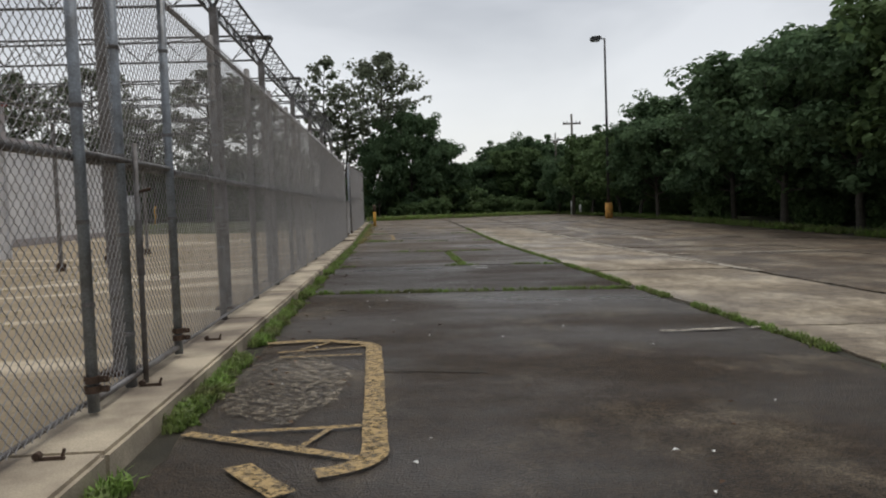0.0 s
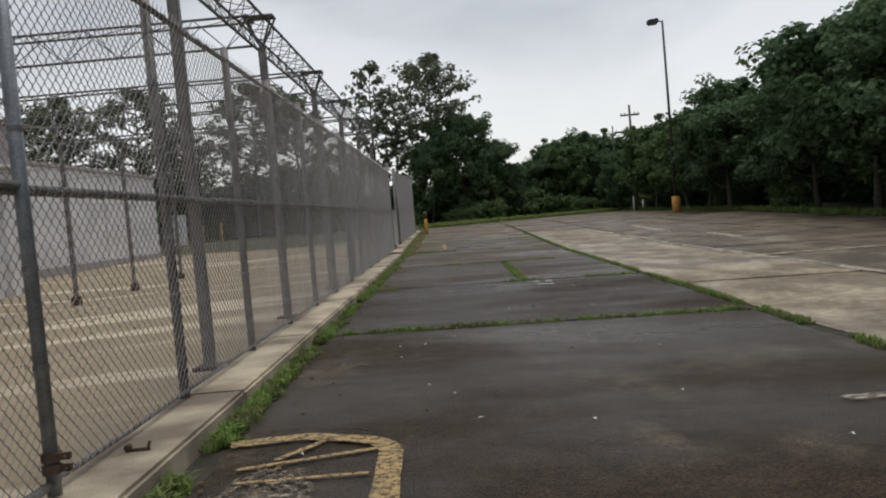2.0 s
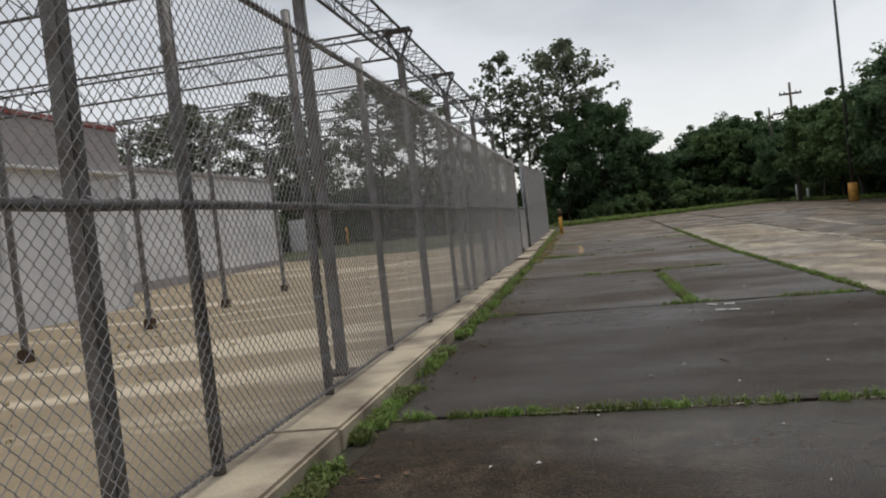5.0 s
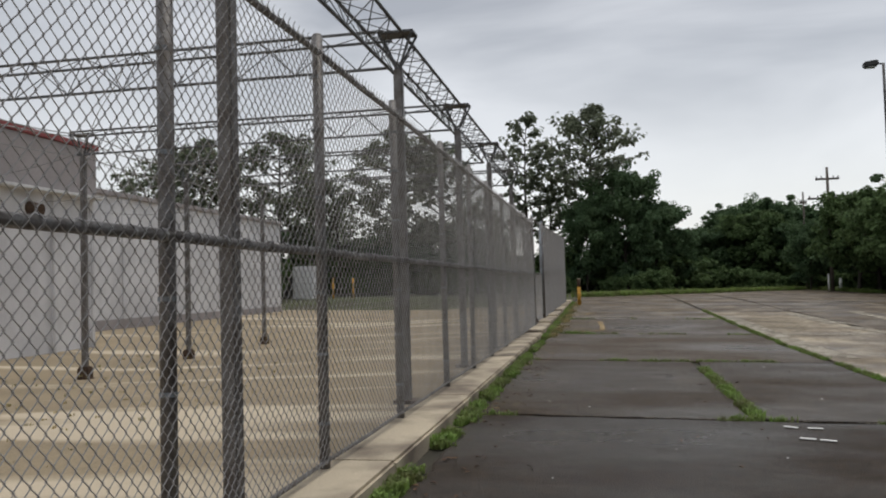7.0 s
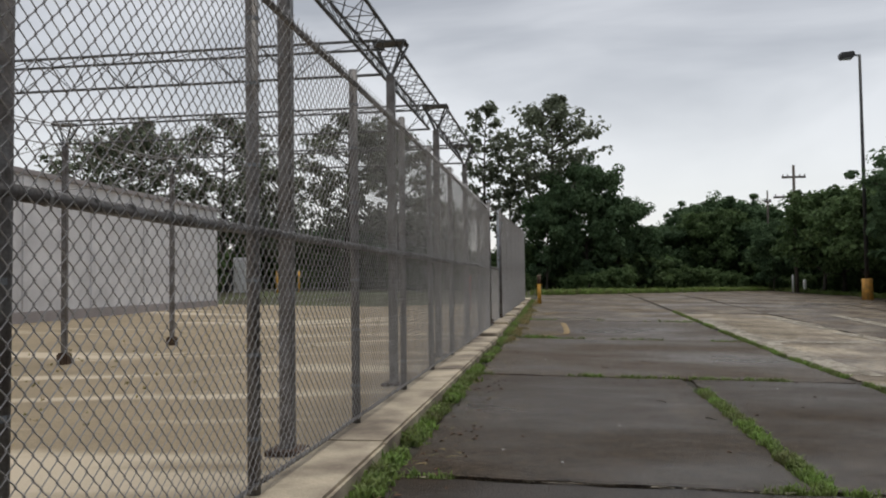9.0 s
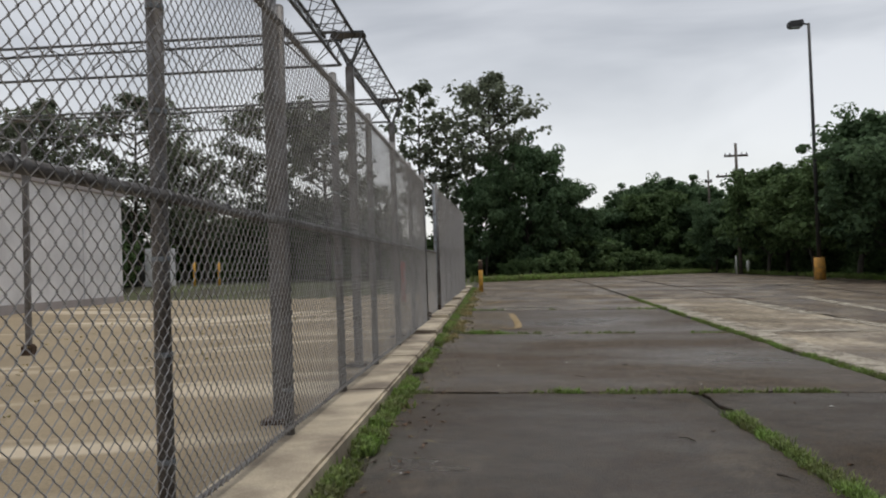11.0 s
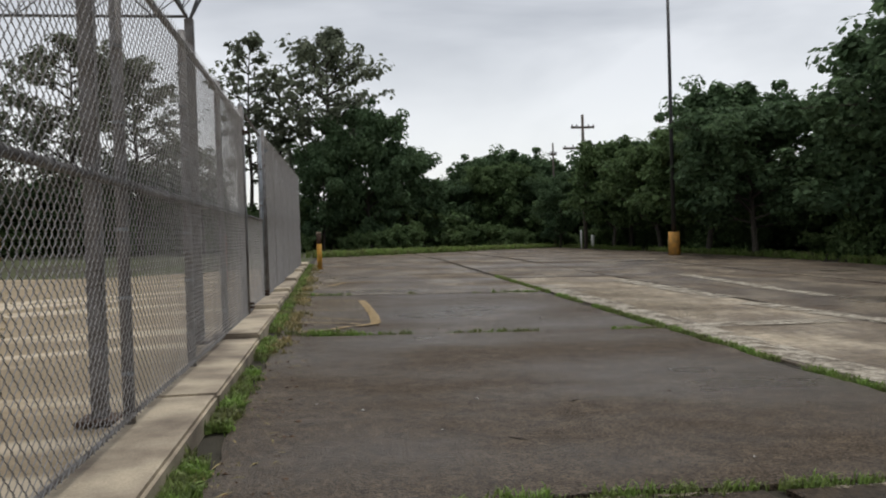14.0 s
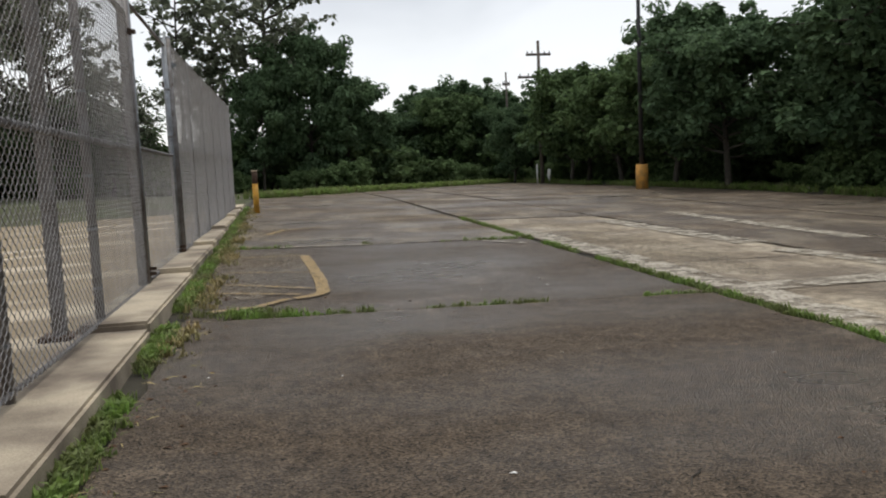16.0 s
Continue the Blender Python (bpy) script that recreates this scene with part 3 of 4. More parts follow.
for k in range(7):
    y = 3.3 + 2.2 * k
    bm = tube(bmesh.new(), (0, y, -0.1 + 0.016 * y), (0, y, 3.22 + 0.016 * y), 0.037, seg=12)
    part("post", bm, M_galv, far, smooth=True)
for z in (0.1, 1.66, 3.2):
    part("rail", tube(bmesh.new(), (0.0, 3.3, z + 0.016 * 3.3), (0.0, 16.5, z + 0.016 * 16.5), 0.022, seg=8), M_galv, far, smooth=True)

yg = swing_gate("yard_gate", 38.0, 41.1, 3.45, "tall galvanized double gate, slightly open, in the fence", x=-0.5)
for me, z in ((low_mesh, 0.02),):
    ob = new("gate_mesh", me)
    ob.parent, ob.matrix_basis = yg, Matrix.Translation((0.01, 0.02, z)) @ Matrix.Diagonal((1, 3.06 / 2.2, 1, 1))
    ob["kind"] = "stuff"
for k, (dx, dy, top) in enumerate(((0.0, -0.14, 3.3), (-0.02, 3.2, 3.1), (0.04, 3.3, 3.4))):
    g = thing("gate_post", -0.5 + dx, 38.0 + dy, 0.1, "heavy grey steel gate post with a cap", "post", "gate posts")
    part("pole", tube(bmesh.new(), (0, 0, 0), (0, 0, top), 0.04, seg=12), M_galv, g, smooth=True)
    part("cap", dome(bmesh.new(), 0, 0, top, 0.045), M_galv_b, g, smooth=True)
    bm = tube(bmesh.new(), (0, 0, top - 0.45), (0, 0, top - 0.38), 0.06, seg=12)
    box(bm, -0.02, 0.1, -0.02, 0.02, top - 0.44, top - 0.39, 0.006)
    part("hinge", bm, M_galv_b if k == 2 else M_rust, g)


# ---- truss frame over the yard ----
TRUSS_X, TZ0, TZ1, HALF = -0.93, 4.06, 4.45, 0.20
TY = [35.35, 31.05, 27.2, 23.15, 18.6, 14.7, 10.45, 6.4, 2.3]


def truss(parent, length, cells, r=0.021):
    """Inverted triangle: two top chords, one bottom chord, laced; along +y."""
    h = TZ1 - TZ0
    for nm, x, z in (("top_chord", -HALF, h), ("top_chord", HALF, h), ("bottom_chord", 0, 0)):
        part(nm, tube(bmesh.new(), (x, 0, z), (x, length, z), r, seg=6), M_truss, parent)
    for x in (-HALF, HALF):
        bm = bmesh.new()
        for i in range(cells):
            a, m, b = (length * (i + q) / cells for q in (0, 0.5, 1))
            tube(bm, (x, a, h), (0, m, 0), 0.0075, seg=4)
            tube(bm, (0, m, 0), (x, b, h), 0.0075, seg=4)
        part("lacing", bm, M_truss, parent)["kind"] = "stuff"
    bm = bmesh.new()
    for i in range(cells):
        tube(bm, (-HALF, length * i / cells, h), (HALF, length * i / cells, h), 0.0075, seg=4)
        tube(bm, (-HALF, length * i / cells, h), (HALF, length * (i + 1) / cells, h), 0.0065, seg=4)
    part("top_lacing", bm, M_truss, parent)["kind"] = "stuff"


t0 = thing("edge_truss", TRUSS_X, TY[1], TZ0, "grey steel lattice truss on posts above the fence", "truss", "edge trusses")
truss(t0, TY[0] - TY[1], 7)
for y1, y in zip(TY[1:-1], TY[2:]):
    copy_thing(t0, pose(TRUSS_X, y, TZ0)).scale = (1, (y1 - y) / (TY[0] - TY[1]), 1)
c0 = thing("cross_truss", TRUSS_X, TY[0], TZ0, "grey steel lattice truss spanning over the yard", "truss", "cross trusses", rz=90)
truss(c0, 7.1, 9, 0.019)
IX = TRUSS_X - 7.1
for y in TY[1:]:
    copy_thing(c0, pose(TRUSS_X, y, TZ0, 0, 0, 90))


def truss_post(x, y, base, wide, label):
    p = thing("truss_post", x, y, base, label, "post", "truss posts")
    base = p.location.z
    bm = box(bmesh.new(), -wide, wide, -wide, wide, 0, TZ0 - base - 0.02, 0.012)
    part("column", bm, M_galv, p)
    part("cap_plate", box(bmesh.new(), -0.22, 0.22, -0.13, 0.13, TZ1 - base, TZ1 - base + 0.03, 0.004), M_truss, p)
    bm = bmesh.new()
    for sx in (-1, 1):
        for sy in (-1, 1):
            tube(bm, (0, 0, TZ0 - base - 0.05), (sx * 0.2, sy * 0.12, TZ1 - base), 0.016, seg=6)
    part("head_brace", bm, M_truss, p)
    part("foot_plate", box(bmesh.new(), -0.14, 0.14, -0.14, 0.14, -0.02, 0.02, 0.004), M_rust, p)
    return p


p0 = truss_post(TRUSS_X + 0.12, TY[0], 0.08, 0.053, "square grey steel post carrying the lattice truss")
for y in TY[1:]:
    copy_thing(p0, pose(TRUSS_X + 0.12, y, 0.08))
i0 = truss_post(IX, TY[0] + 0.2, -0.3, 0.05, "brownish steel post in the yard carrying trusses")
part("footing", box(bmesh.new(), -0.11, 0.11, -0.11, 0.11, -0.05, 0.24, 0.03), M_rust, i0, "rust-stained footing block")
for y in TY[1:]:
    copy_thing(i0, pose(i0.location.x, y + 0.2, i0.location.z))


def cable(a, b, sag, r, label):
    cu = bpy.data.curves.new("cable", "CURVE")
    cu.dimensions, cu.bevel_depth, cu.bevel_resolution = "3D", r, 1
    sp = cu.splines.new("POLY")
    n = 14
    sp.points.add(n)
    for i in range(n + 1):
        t = i / n
        q = Vector(a).lerp(Vector(b), t)
        q.z -= 4 * sag * t * (1 - t)
        q.x += 0.03 * math.sin(9 * t)
        sp.points[i].co = (*q, 1)
    cu.materials.append(M_wire)
    return tagged(new("wire_cable", cu), label, "cable", "yard cables")


for k in range(len(TY) - 1):
    for dx, z, sag in ((-0.2, TZ1, 0.12), (0.2, TZ1, 0.16), (0, TZ0, 0.1)):
        cable((IX + dx, TY[k] + 0.2, z), (IX + dx, TY[k + 1] + 0.2, z), sag, 0.011, "slack wire strung between yard posts")
    cable((IX, TY[k] + 0.2, TZ1), (TRUSS_X - 3.5, TY[k + 1], TZ1), 0.1, 0.007, "slack wire strung between yard posts")
    cable((IX, TY[k] + 0.2, TZ0 + 0.1), (IX - 6, TY[k] + 1.5, TZ0), 0.25, 0.009, "slack wire strung from a yard post")


# ---- white building ----
BX, BY1, BTOP = -12.5, 34.2, 5.3


def wall_with_holes(x0, x1, ya, yb, z0, z1, holes):
    """A wall along y with openings (ya, yb, za, zb) through it, built from butted blocks."""
    bm = bmesh.new()
    cuts = sorted(holes)
    y = ya
    for a, b, c, d in cuts:
        if a > y:
            box(bm, x0, x1, y, a, z0, z1)
        if c > z0:
            box(bm, x0, x1, a, b, z0, c)
        box(bm, x0, x1, a, b, d, z1)
        y = b
    box(bm, x0, x1, y, yb, z0, z1)
    return bm


house = thing("warehouse", BX, 0, -0.3, "white painted block warehouse with a grey fascia and red trim", "building")
WIN = (26.2, 28.75, 1.62, 3.2)
DOOR = (24.7, 25.9, 0.1, 3.0)
part("wall", wall_with_holes(-0.25, 0, -8, BY1, -0.2, 4.2, [WIN, DOOR]), M_white_wall, house)
part("end_wall", box(bmesh.new(), -20, -0.25, BY1 - 0.25, BY1, -0.2, 5.5), M_white_wall, house)
part("fascia", box(bmesh.new(), -0.22, 0.06, -8, BY1 + 0.05, 4.2, BTOP + 0.25, 0.02), M_grey_wall, house)
part("roof", box(bmesh.new(), -20, -0.22, -8, BY1, BTOP + 0.1, BTOP + 0.22), M_grey_wall, house)
part("roof_trim", box(bmesh.new(), -0.24, 0.12, -8, BY1 + 0.1, BTOP + 0.25, BTOP + 0.4, 0.02), M_red, house, "faded red roof edge trim")
part("ledge", box(bmesh.new(), 0.0, 0.3, 18, BY1 + 0.1, 4.14, 4.22, 0.01), M_frame, house)
part("interior", box(bmesh.new(), -1.6, -1.5, 20, 32, 0, 4.0), M_dark, house)
part("interior_floor", box(bmesh.new(), -1.5, -0.25, 20, 32, 0, 0.05), M_dark, house)
w1 = part("window", box(bmesh.new(), -0.16, -0.13, WIN[0] + 0.05, WIN[1] - 0.05, WIN[2] + 0.05, WIN[3] - 0.05), M_glass, house, "dark reflecting window glass")
bm = bmesh.new()
for a, b, c, d in ((WIN[0], WIN[1], WIN[2], WIN[2] + 0.06), (WIN[0], WIN[1], WIN[3] - 0.06, WIN[3]), (WIN[0], WIN[0] + 0.06, WIN[2] + 0.06, WIN[3] - 0.06), (WIN[1] - 0.06, WIN[1], WIN[2] + 0.06, WIN[3] - 0.06), (WIN[0] + 0.06, WIN[1] - 0.06, 2.38, 2.44)):
    box(bm, -0.2, -0.04, a, b, c, d)
part("window_frame", bm, M_frame, w1, "white window frame")
d1 = part("door", box(bmesh.new(), -0.16, -0.12, DOOR[0] + 0.06, DOOR[1] - 0.06, 0.15, 2.9), M_glass, house, "dark glazed door")
bm = bmesh.new()
for a, b, c, d in ((DOOR[0], DOOR[0] + 0.07, 0.1, 3.0), (DOOR[1] - 0.07, DOOR[1], 0.1, 3.0), (DOOR[0] + 0.07, DOOR[1] - 0.07, 2.92, 3.0), (DOOR[0] + 0.07, DOOR[1] - 0.07, 2.2, 2.28), (DOOR[0] + 0.07, DOOR[1] - 0.07, 1.0, 1.12), (DOOR[0] + 0.07, DOOR[1] - 0.07, 0.1, 0.25)):
    box(bm, -0.2, -0.02, a, b, c, d)
part("door_frame", bm, M_frame, d1, "white door frame")
bm = tube(bmesh.new(), (-0.05, 31.6, 3.72), (0.28, 31.6, 3.6), 0.17, 0.2, seg=14)
part("vent_hood", bm, M_rust, house, "round rusty wall vent")
for y in (32.4, 34.0):
    part("downpipe", tube(bmesh.new(), (0.08, y, 0), (0.08, y, 4.1), 0.05, seg=8), M_white_wall, house)

low = thing("low_warehouse", -16.6, 0, -0.3, "long low white warehouse behind the yard", "building")
part("wall", box(bmesh.new(), -0.3, 0, BY1, 57.5, -0.2, 5.1), M_white_wall, low)
part("end_wall", box(bmesh.new(), -18, -0.3, 57.2, 57.5, -0.2, 5.1), M_white_wall, low)
part("roof", box(bmesh.new(), -18, 0.12, BY1, 57.6, 5.1, 5.3, 0.03), M_grey_wall, low)
part("base_course", box(bmesh.new(), 0, 0.05, BY1, 57.5, -0.1, 0.45, 0.01), M_grey_wall, low)
for y in (38, 42, 46, 50, 54):
    part("pilaster", box(bmesh.new(), 0, 0.06, y - 0.14, y + 0.14, 0.45, 5.05, 0.01), M_white_wall, low)

shed = thing("utility_cabinet", -18.4, 66, 0.3, "white metal utility cabinet standing at the yard edge", "cabinet")
part("body", box(bmesh.new(), -0.7, 0.7, -0.5, 0.5, 0, 2.3, 0.03), M_white_wall, shed)
part("door", box(bmesh.new(), -0.55, -0.03, -0.54, -0.5, 0.15, 2.1, 0.01), M_frame, shed)
part("door", box(bmesh.new(), 0.03, 0.55, -0.54, -0.5, 0.15, 2.1, 0.01), M_frame, shed)
part("base", box(bmesh.new(), -0.8, 0.8, -0.6, 0.6, -0.3, 0.0, 0.02), M_kerb, shed)
for x, y in ((-16.4, 66.0), (-15.3, 67.0)):
    b = thing("guard_post", x, y, 0.25, "thin yellowed steel guard post at the yard edge", "post", "guard posts")
    part("pipe", tube(bmesh.new(), (0, 0, 0), (0, 0, 1.5), 0.07, seg=10), M_yellow, b, smooth=True)
    part("cap", dome(bmesh.new(), 0, 0, 1.5, 0.075), M_yellow, b, smooth=True)
dk = thing("waste_container", -20.6, 66.5, 0.25, "dark steel waste container beside the cabinet", "container")
part("body", box(bmesh.new(), -0.9, 0.9, -0.7, 0.7, 0.08, 1.45, 0.04), M_darkpole, dk)
part("lid", box(bmesh.new(), -0.95, 0.95, -0.75, 0.75, 1.45, 1.55, 0.03), M_dark, dk)
for x in (-0.75, 0.75):
    part("foot", box(bmesh.new(), x - 0.08, x + 0.08, -0.6, 0.6, -0.1, 0.08), M_darkpole, dk)
rp = thing("red_post", -2.4, 50, 0.02, "short red painted post in the yard", "post")
part("pipe", tube(bmesh.new(), (0, 0, 0), (0, 0, 1.5), 0.09, seg=10), M_redpost, rp, smooth=True)
part("cap", dome(bmesh.new(), 0, 0, 1.5, 0.1), M_redpost, rp, smooth=True)

# ---- bollard, lamp, utility poles, markers ----
bo = thing("bollard", 0.38, 53.0, gz(53.0), "yellow painted steel bollard with a rusted open top", "bollard")
part("pipe", tube(bmesh.new(), (0, 0, -0.02), (0, 0, 0.88), 0.085, seg=14), M_yellow, bo, smooth=True)
part("rust_band", tube(bmesh.new(), (0, 0, 0.88), (0, 0, 1.23), 0.083, seg=14), M_rust, bo, "rusted bare upper band", True)
part("top_ring", tube(bmesh.new(), (0, 0, 1.23), (0, 0, 1.28), 0.092, seg=14), M_kerb, bo, smooth=True)

lp = thing("street_lamp", 17.62, 63.2, gz(63), "tall dark parking-lot lamp on an orange painted base", "lamp")
part("base", tube(bmesh.new(), (0, 0, -0.1), (0, 0, 1.15), 0.29, 0.27, seg=18), M_orange, lp, "orange painted concrete base", True)
part("pole", tube(bmesh.new(), (0, 0, 1.15), (0, 0, 13.3), 0.11, 0.07, seg=10), M_darkpole, lp, smooth=True)
part("arm", tube(bmesh.new(), (0, 0, 13.25), (-0.35, 0, 13.3), 0.05, seg=8), M_darkpole, lp)
hd = box(bmesh.new(), -1.05, -0.3, -0.26, 0.26, 13.15, 13.48, 0.06)
for vtx in hd.verts:
    if vtx.co.x < -0.7:
        vtx.co.z -= 0.06
part("lamp_head", hd, M_darkpole, lp)
part("lens", box(bmesh.new(), -0.95, -0.42, -0.2, 0.2, 13.07, 13.12, 0.01), M_lens, lp)


def utility_pole(x, y, h, arms, label, r=0.15):
    u = thing("utility_pole", x, y, gz(y), label, "utility pole", "utility poles")
    part("pole", tube(bmesh.new(), (0, 0, 0), (0, 0, h), r, r * 0.66, seg=10), M_wood, u, smooth=True)
    for z, half in arms:
        a = part("crossarm", box(bmesh.new(), -half, half, -0.07, 0.07, z - 0.08, z + 0.08, 0.01), M_wood, u)
        for q in (-0.9, -0.5, 0.5, 0.9):
            part("insulator", tube(bmesh.new(), (half * q, 0, z + 0.08), (half * q, 0, z + 0.25), 0.05, 0.03, seg=8), M_darkpole, a)


utility_pole(19.6, 83.4, 10.0, ((9.05, 0.9), (7.5, 1.55)), "weathered wooden utility pole with two crossarms")
utility_pole(19.7, 92.0, 8.9, ((7.9, 0.3),), "thin wooden utility pole behind the trees", 0.1)
for x, h, r in ((19.6, 1.35, 0.07), (20.5, 0.95, 0.12)):
    m = thing("marker_post", x, 84.5, gz(84.5), "white painted marker post at the lot edge", "post", "marker posts")
    part("pipe", tube(bmesh.new(), (0, 0, 0), (0, 0, h), r, seg=10), M_white, m, smooth=True)
    part("cap", dome(bmesh.new(), 0, 0, h, r * 1.05), M_white, m, smooth=True)


# ---- trees ----
def limb_path(start, direction, length, bend, rnd, n=4):
    pts, p, d = [Vector(start)], Vector(start), Vector(direction).normalized()
    for _ in range(n):
        d = (d + Vector((rnd.uniform(-1, 1), rnd.uniform(-1, 1), rnd.uniform(-0.3, 0.9))) * bend).normalized()
        p = p + d * length / n
        pts.append(p.copy())
    return pts


def tree(name, h, crown_r, low, leaves, size, material, label, seed, open_crown=0.0, trunk_r=0.2):
    """Trunk, limbs and a crown of small folded leaf clumps round the twig ends."""
    rnd = random.Random(seed)
    tr = thing(name, 0, 0, 0, label, "tree")
    bm = bmesh.new()
    spine = limb_path((0, 0, -0.2), (rnd.uniform(-0.05, 0.05), 0, 1), h * 0.8, 0.08, rnd, 6)
    for i in range(6):
        tube(bm, spine[i], spine[i + 1], trunk_r * (1 - i / 6.5), trunk_r * (1 - (i + 1) / 6.5), 8, False)
    ends = []
    count = 26
    for k in range(count):
        f = low + (1 - low) * (k + 0.5) / count
        at = f * 0.8 * 6 / 0.8 * 0.98
        i = min(5, int(at))
        s = spine[i].lerp(spine[i + 1], at - i)
        a = k * 2.4 + rnd.uniform(-0.5, 0.5)
        prof = math.sin(math.pi * min(1, max(0.08, (f - low) / (1 - low) * 0.85 + 0.15))) ** 0.6
        ln = crown_r * prof * rnd.uniform(0.75, 1.15)
        pts = limb_path(s, (math.cos(a), math.sin(a), rnd.uniform(0.1, 0.7)), ln, 0.3, rnd)
        for q in range(4):
            tube(bm, pts[q], pts[q + 1], 0.07 * (1 - q / 4.6) * trunk_r / 0.2, 0.07 * (1 - (q + 1) / 4.6) * trunk_r / 0.2, 5, False)
        ends += [(pts[2], 0.7), (pts[3], 0.9), (pts[4], 1.0)]
        for _ in range(4):
            j = rnd.choice((1, 2, 3))
            tw = limb_path(pts[j], (math.cos(a + rnd.uniform(-1.2, 1.2)), math.sin(a + rnd.uniform(-1.2, 1.2)), rnd.uniform(-0.3, 0.7)), ln * 0.5, 0.3, rnd, 2)
            tube(bm, tw[0], tw[1], 0.03, 0.022, 4, False)
            tube(bm, tw[1], tw[2], 0.022, 0.01, 4, False)
            ends += [(tw[1], 0.8), (tw[2], 1.0)]
    ends.append((spine[6] + Vector((0, 0, 0.2)), 1.0))
    ends.append((spine[5], 1.0))
    part("trunk", bm, M_bark, tr, smooth=True)
    rs = np.random.RandomState(seed)
    ep = np.array([e[0] for e in ends])
    pick = rs.randint(0, len(ep), leaves)
    girth = crown_r * rs.uniform(0.05, 0.135, len(ep)) * (1.15 - 0.35 * open_crown)
    off = rs.normal(0, 1, (leaves, 3))
    off *= (np.minimum(1.5, np.linalg.norm(off, axis=1)) / np.linalg.norm(off, axis=1))[:, None]
    c = ep[pick] + off * girth[pick][:, None] * np.array([1, 1, 0.7])
    keep = c[:, 2] > h * low * 0.8
    c = c[keep]
    n = len(c)
    out = off[keep] / np.linalg.norm(off[keep], axis=1)[:, None]
    nn = out * 0.9 + np.array([0, 0, 0.75]) + rs.normal(0, 0.45, (n, 3))
    nn /= np.linalg.norm(nn, axis=1)[:, None]
    u = np.cross(nn, rs.normal(0, 1, (n, 3)))
    u /= np.linalg.norm(u, axis=1)[:, None]
    v = np.cross(nn, u)
    s = size * rs.uniform(0.6, 1.3, n)[:, None]
    quad = np.stack([c - u * s, c + v * s * 0.75 + nn * s * 0.2, c + u * s, c - v * s * 0.75 + nn * s * 0.2], 1).reshape(-1, 3)
    me = bpy.data.meshes.new("crown")
    idx = np.arange(n * 4).reshape(-1, 4)
    me.from_pydata(quad.tolist(), [], idx.tolist())
    me.materials.append(material)
    ob = new("crown", me)
    ob.parent = tr
    return tr


T_A = tree("tree", 10.5, 4.6, 0.22, 20000, 0.165, M_leaf, "broad dark green maple tree at the lot edge", 11, 0.42)
T_B = tree("tree", 9.5, 4.2, 0.2, 19000, 0.165, M_leaf_b, "rounded mid-green tree at the lot edge", 23, 0.42)
T_C = tree("tree", 11.5, 4.4, 0.2, 20000, 0.165, M_leaf, "tall dense dark green tree at the lot edge", 37, 0.42)
T_D = tree("tree", 16.5, 4.2, 0.3, 5000, 0.17, M_leaf_hazed, "tall airy tree with gaps in its crown, greyed as by haze", 41, 0.6, 0.24)
T_E = tree("tree", 15.5, 2.2, 0.35, 1700, 0.17, M_leaf_hazed, "slender sparse tree with thin pale branches", 59, 0.7, 0.16)
T_F = tree("bush", 3.4, 2.6, 0.02, 9000, 0.15, M_leaf_b, "low dense green bush under the trees", 67, 0.0, 0.08)
T_G = tree("tree", 12.5, 4.6, 0.12, 20000, 0.17, M_leaf, "dense leafy dark tree rising from the undergrowth", 71, 0.36)
T_H = tree("tree", 13.0, 4.3, 0.3, 3000, 0.17, M_leaf_hazed, "airy tree with sky showing through its crown", 83, 0.7, 0.2)
used = set()
TOPS = {t: max(v.co.z for v in next(c for c in t.children if c.name.startswith("crown")).data.vertices) for t in (T_A, T_B, T_C, T_D, T_E, T_F, T_G, T_H)}


def put_tree(src, x, y, top, wide=1.0):
    """A tree whose crown reaches the given height; wide: its spread beside its height."""
    s = top / TOPS[src]
    ob = src if src not in used else copy_thing(src, Matrix.Identity(4))
    used.add(src)
    ob.matrix_basis = pose(*(FALL @ Vector((x, y, gz(y) - 0.05))), 0, 0, (x * 37 + y * 53) % 360)
    ob.scale = (s * wide, s * wide, s)
    return ob


# right side: a front row of spreading trees, taller ones behind
for src, x, y, top in ((T_B, 21.0, 66.5, 7.6), (T_A, 20.5, 60.6, 7.9), (T_C, 22.6, 52.5, 10.2), (T_A, 22.0, 45.0, 10.4), (T_C, 22.0, 38.0, 10.2), (T_B, 22.0, 31.0, 10.0), (T_A, 22.0, 24.0, 10.0), (T_C, 22.0, 17.0, 9.0), (T_A, 22.0, 9.0, 9.0), (T_B, 22.0, 1.0, 9.0), (T_C, 22.0, -7.0, 9.0), (T_B, 22.0, 75.0, 7.6), (T_A, 22.8, 82.5, 8.6)):
    put_tree(src, x, y, top - gz(y), 1.08)
for src, x, y, top in ((T_C, 25.2, 71.5, 11.6), (T_A, 26.5, 79.0, 9.6), (T_G, 28.0, 63.5, 8.0), (T_C, 28.0, 57.5, 10.4), (T_A, 27.5, 51.0, 12.0), (T_G, 27.5, 44.0, 12.2), (T_C, 27.5, 36.5, 12.2), (T_A, 27.5, 29.0, 12.6), (T_G, 27.0, 21.0, 12.0), (T_C, 27.5, 13.0, 12.0), (T_A, 28.0, 4.0, 12.0), (T_G, 28.0, -6.0, 12.0), (T_B, 28.0, 88.0, 9.0)):
    put_tree(src, x, y, top - gz(y))
for k in range(16):
    put_tree((T_G, T_A, T_C)[k % 3], 35 + 2.0 * math.sin(k * 2.1), -8 + 6.6 * k, 8.2 + 0.8 * math.sin(k * 1.3))
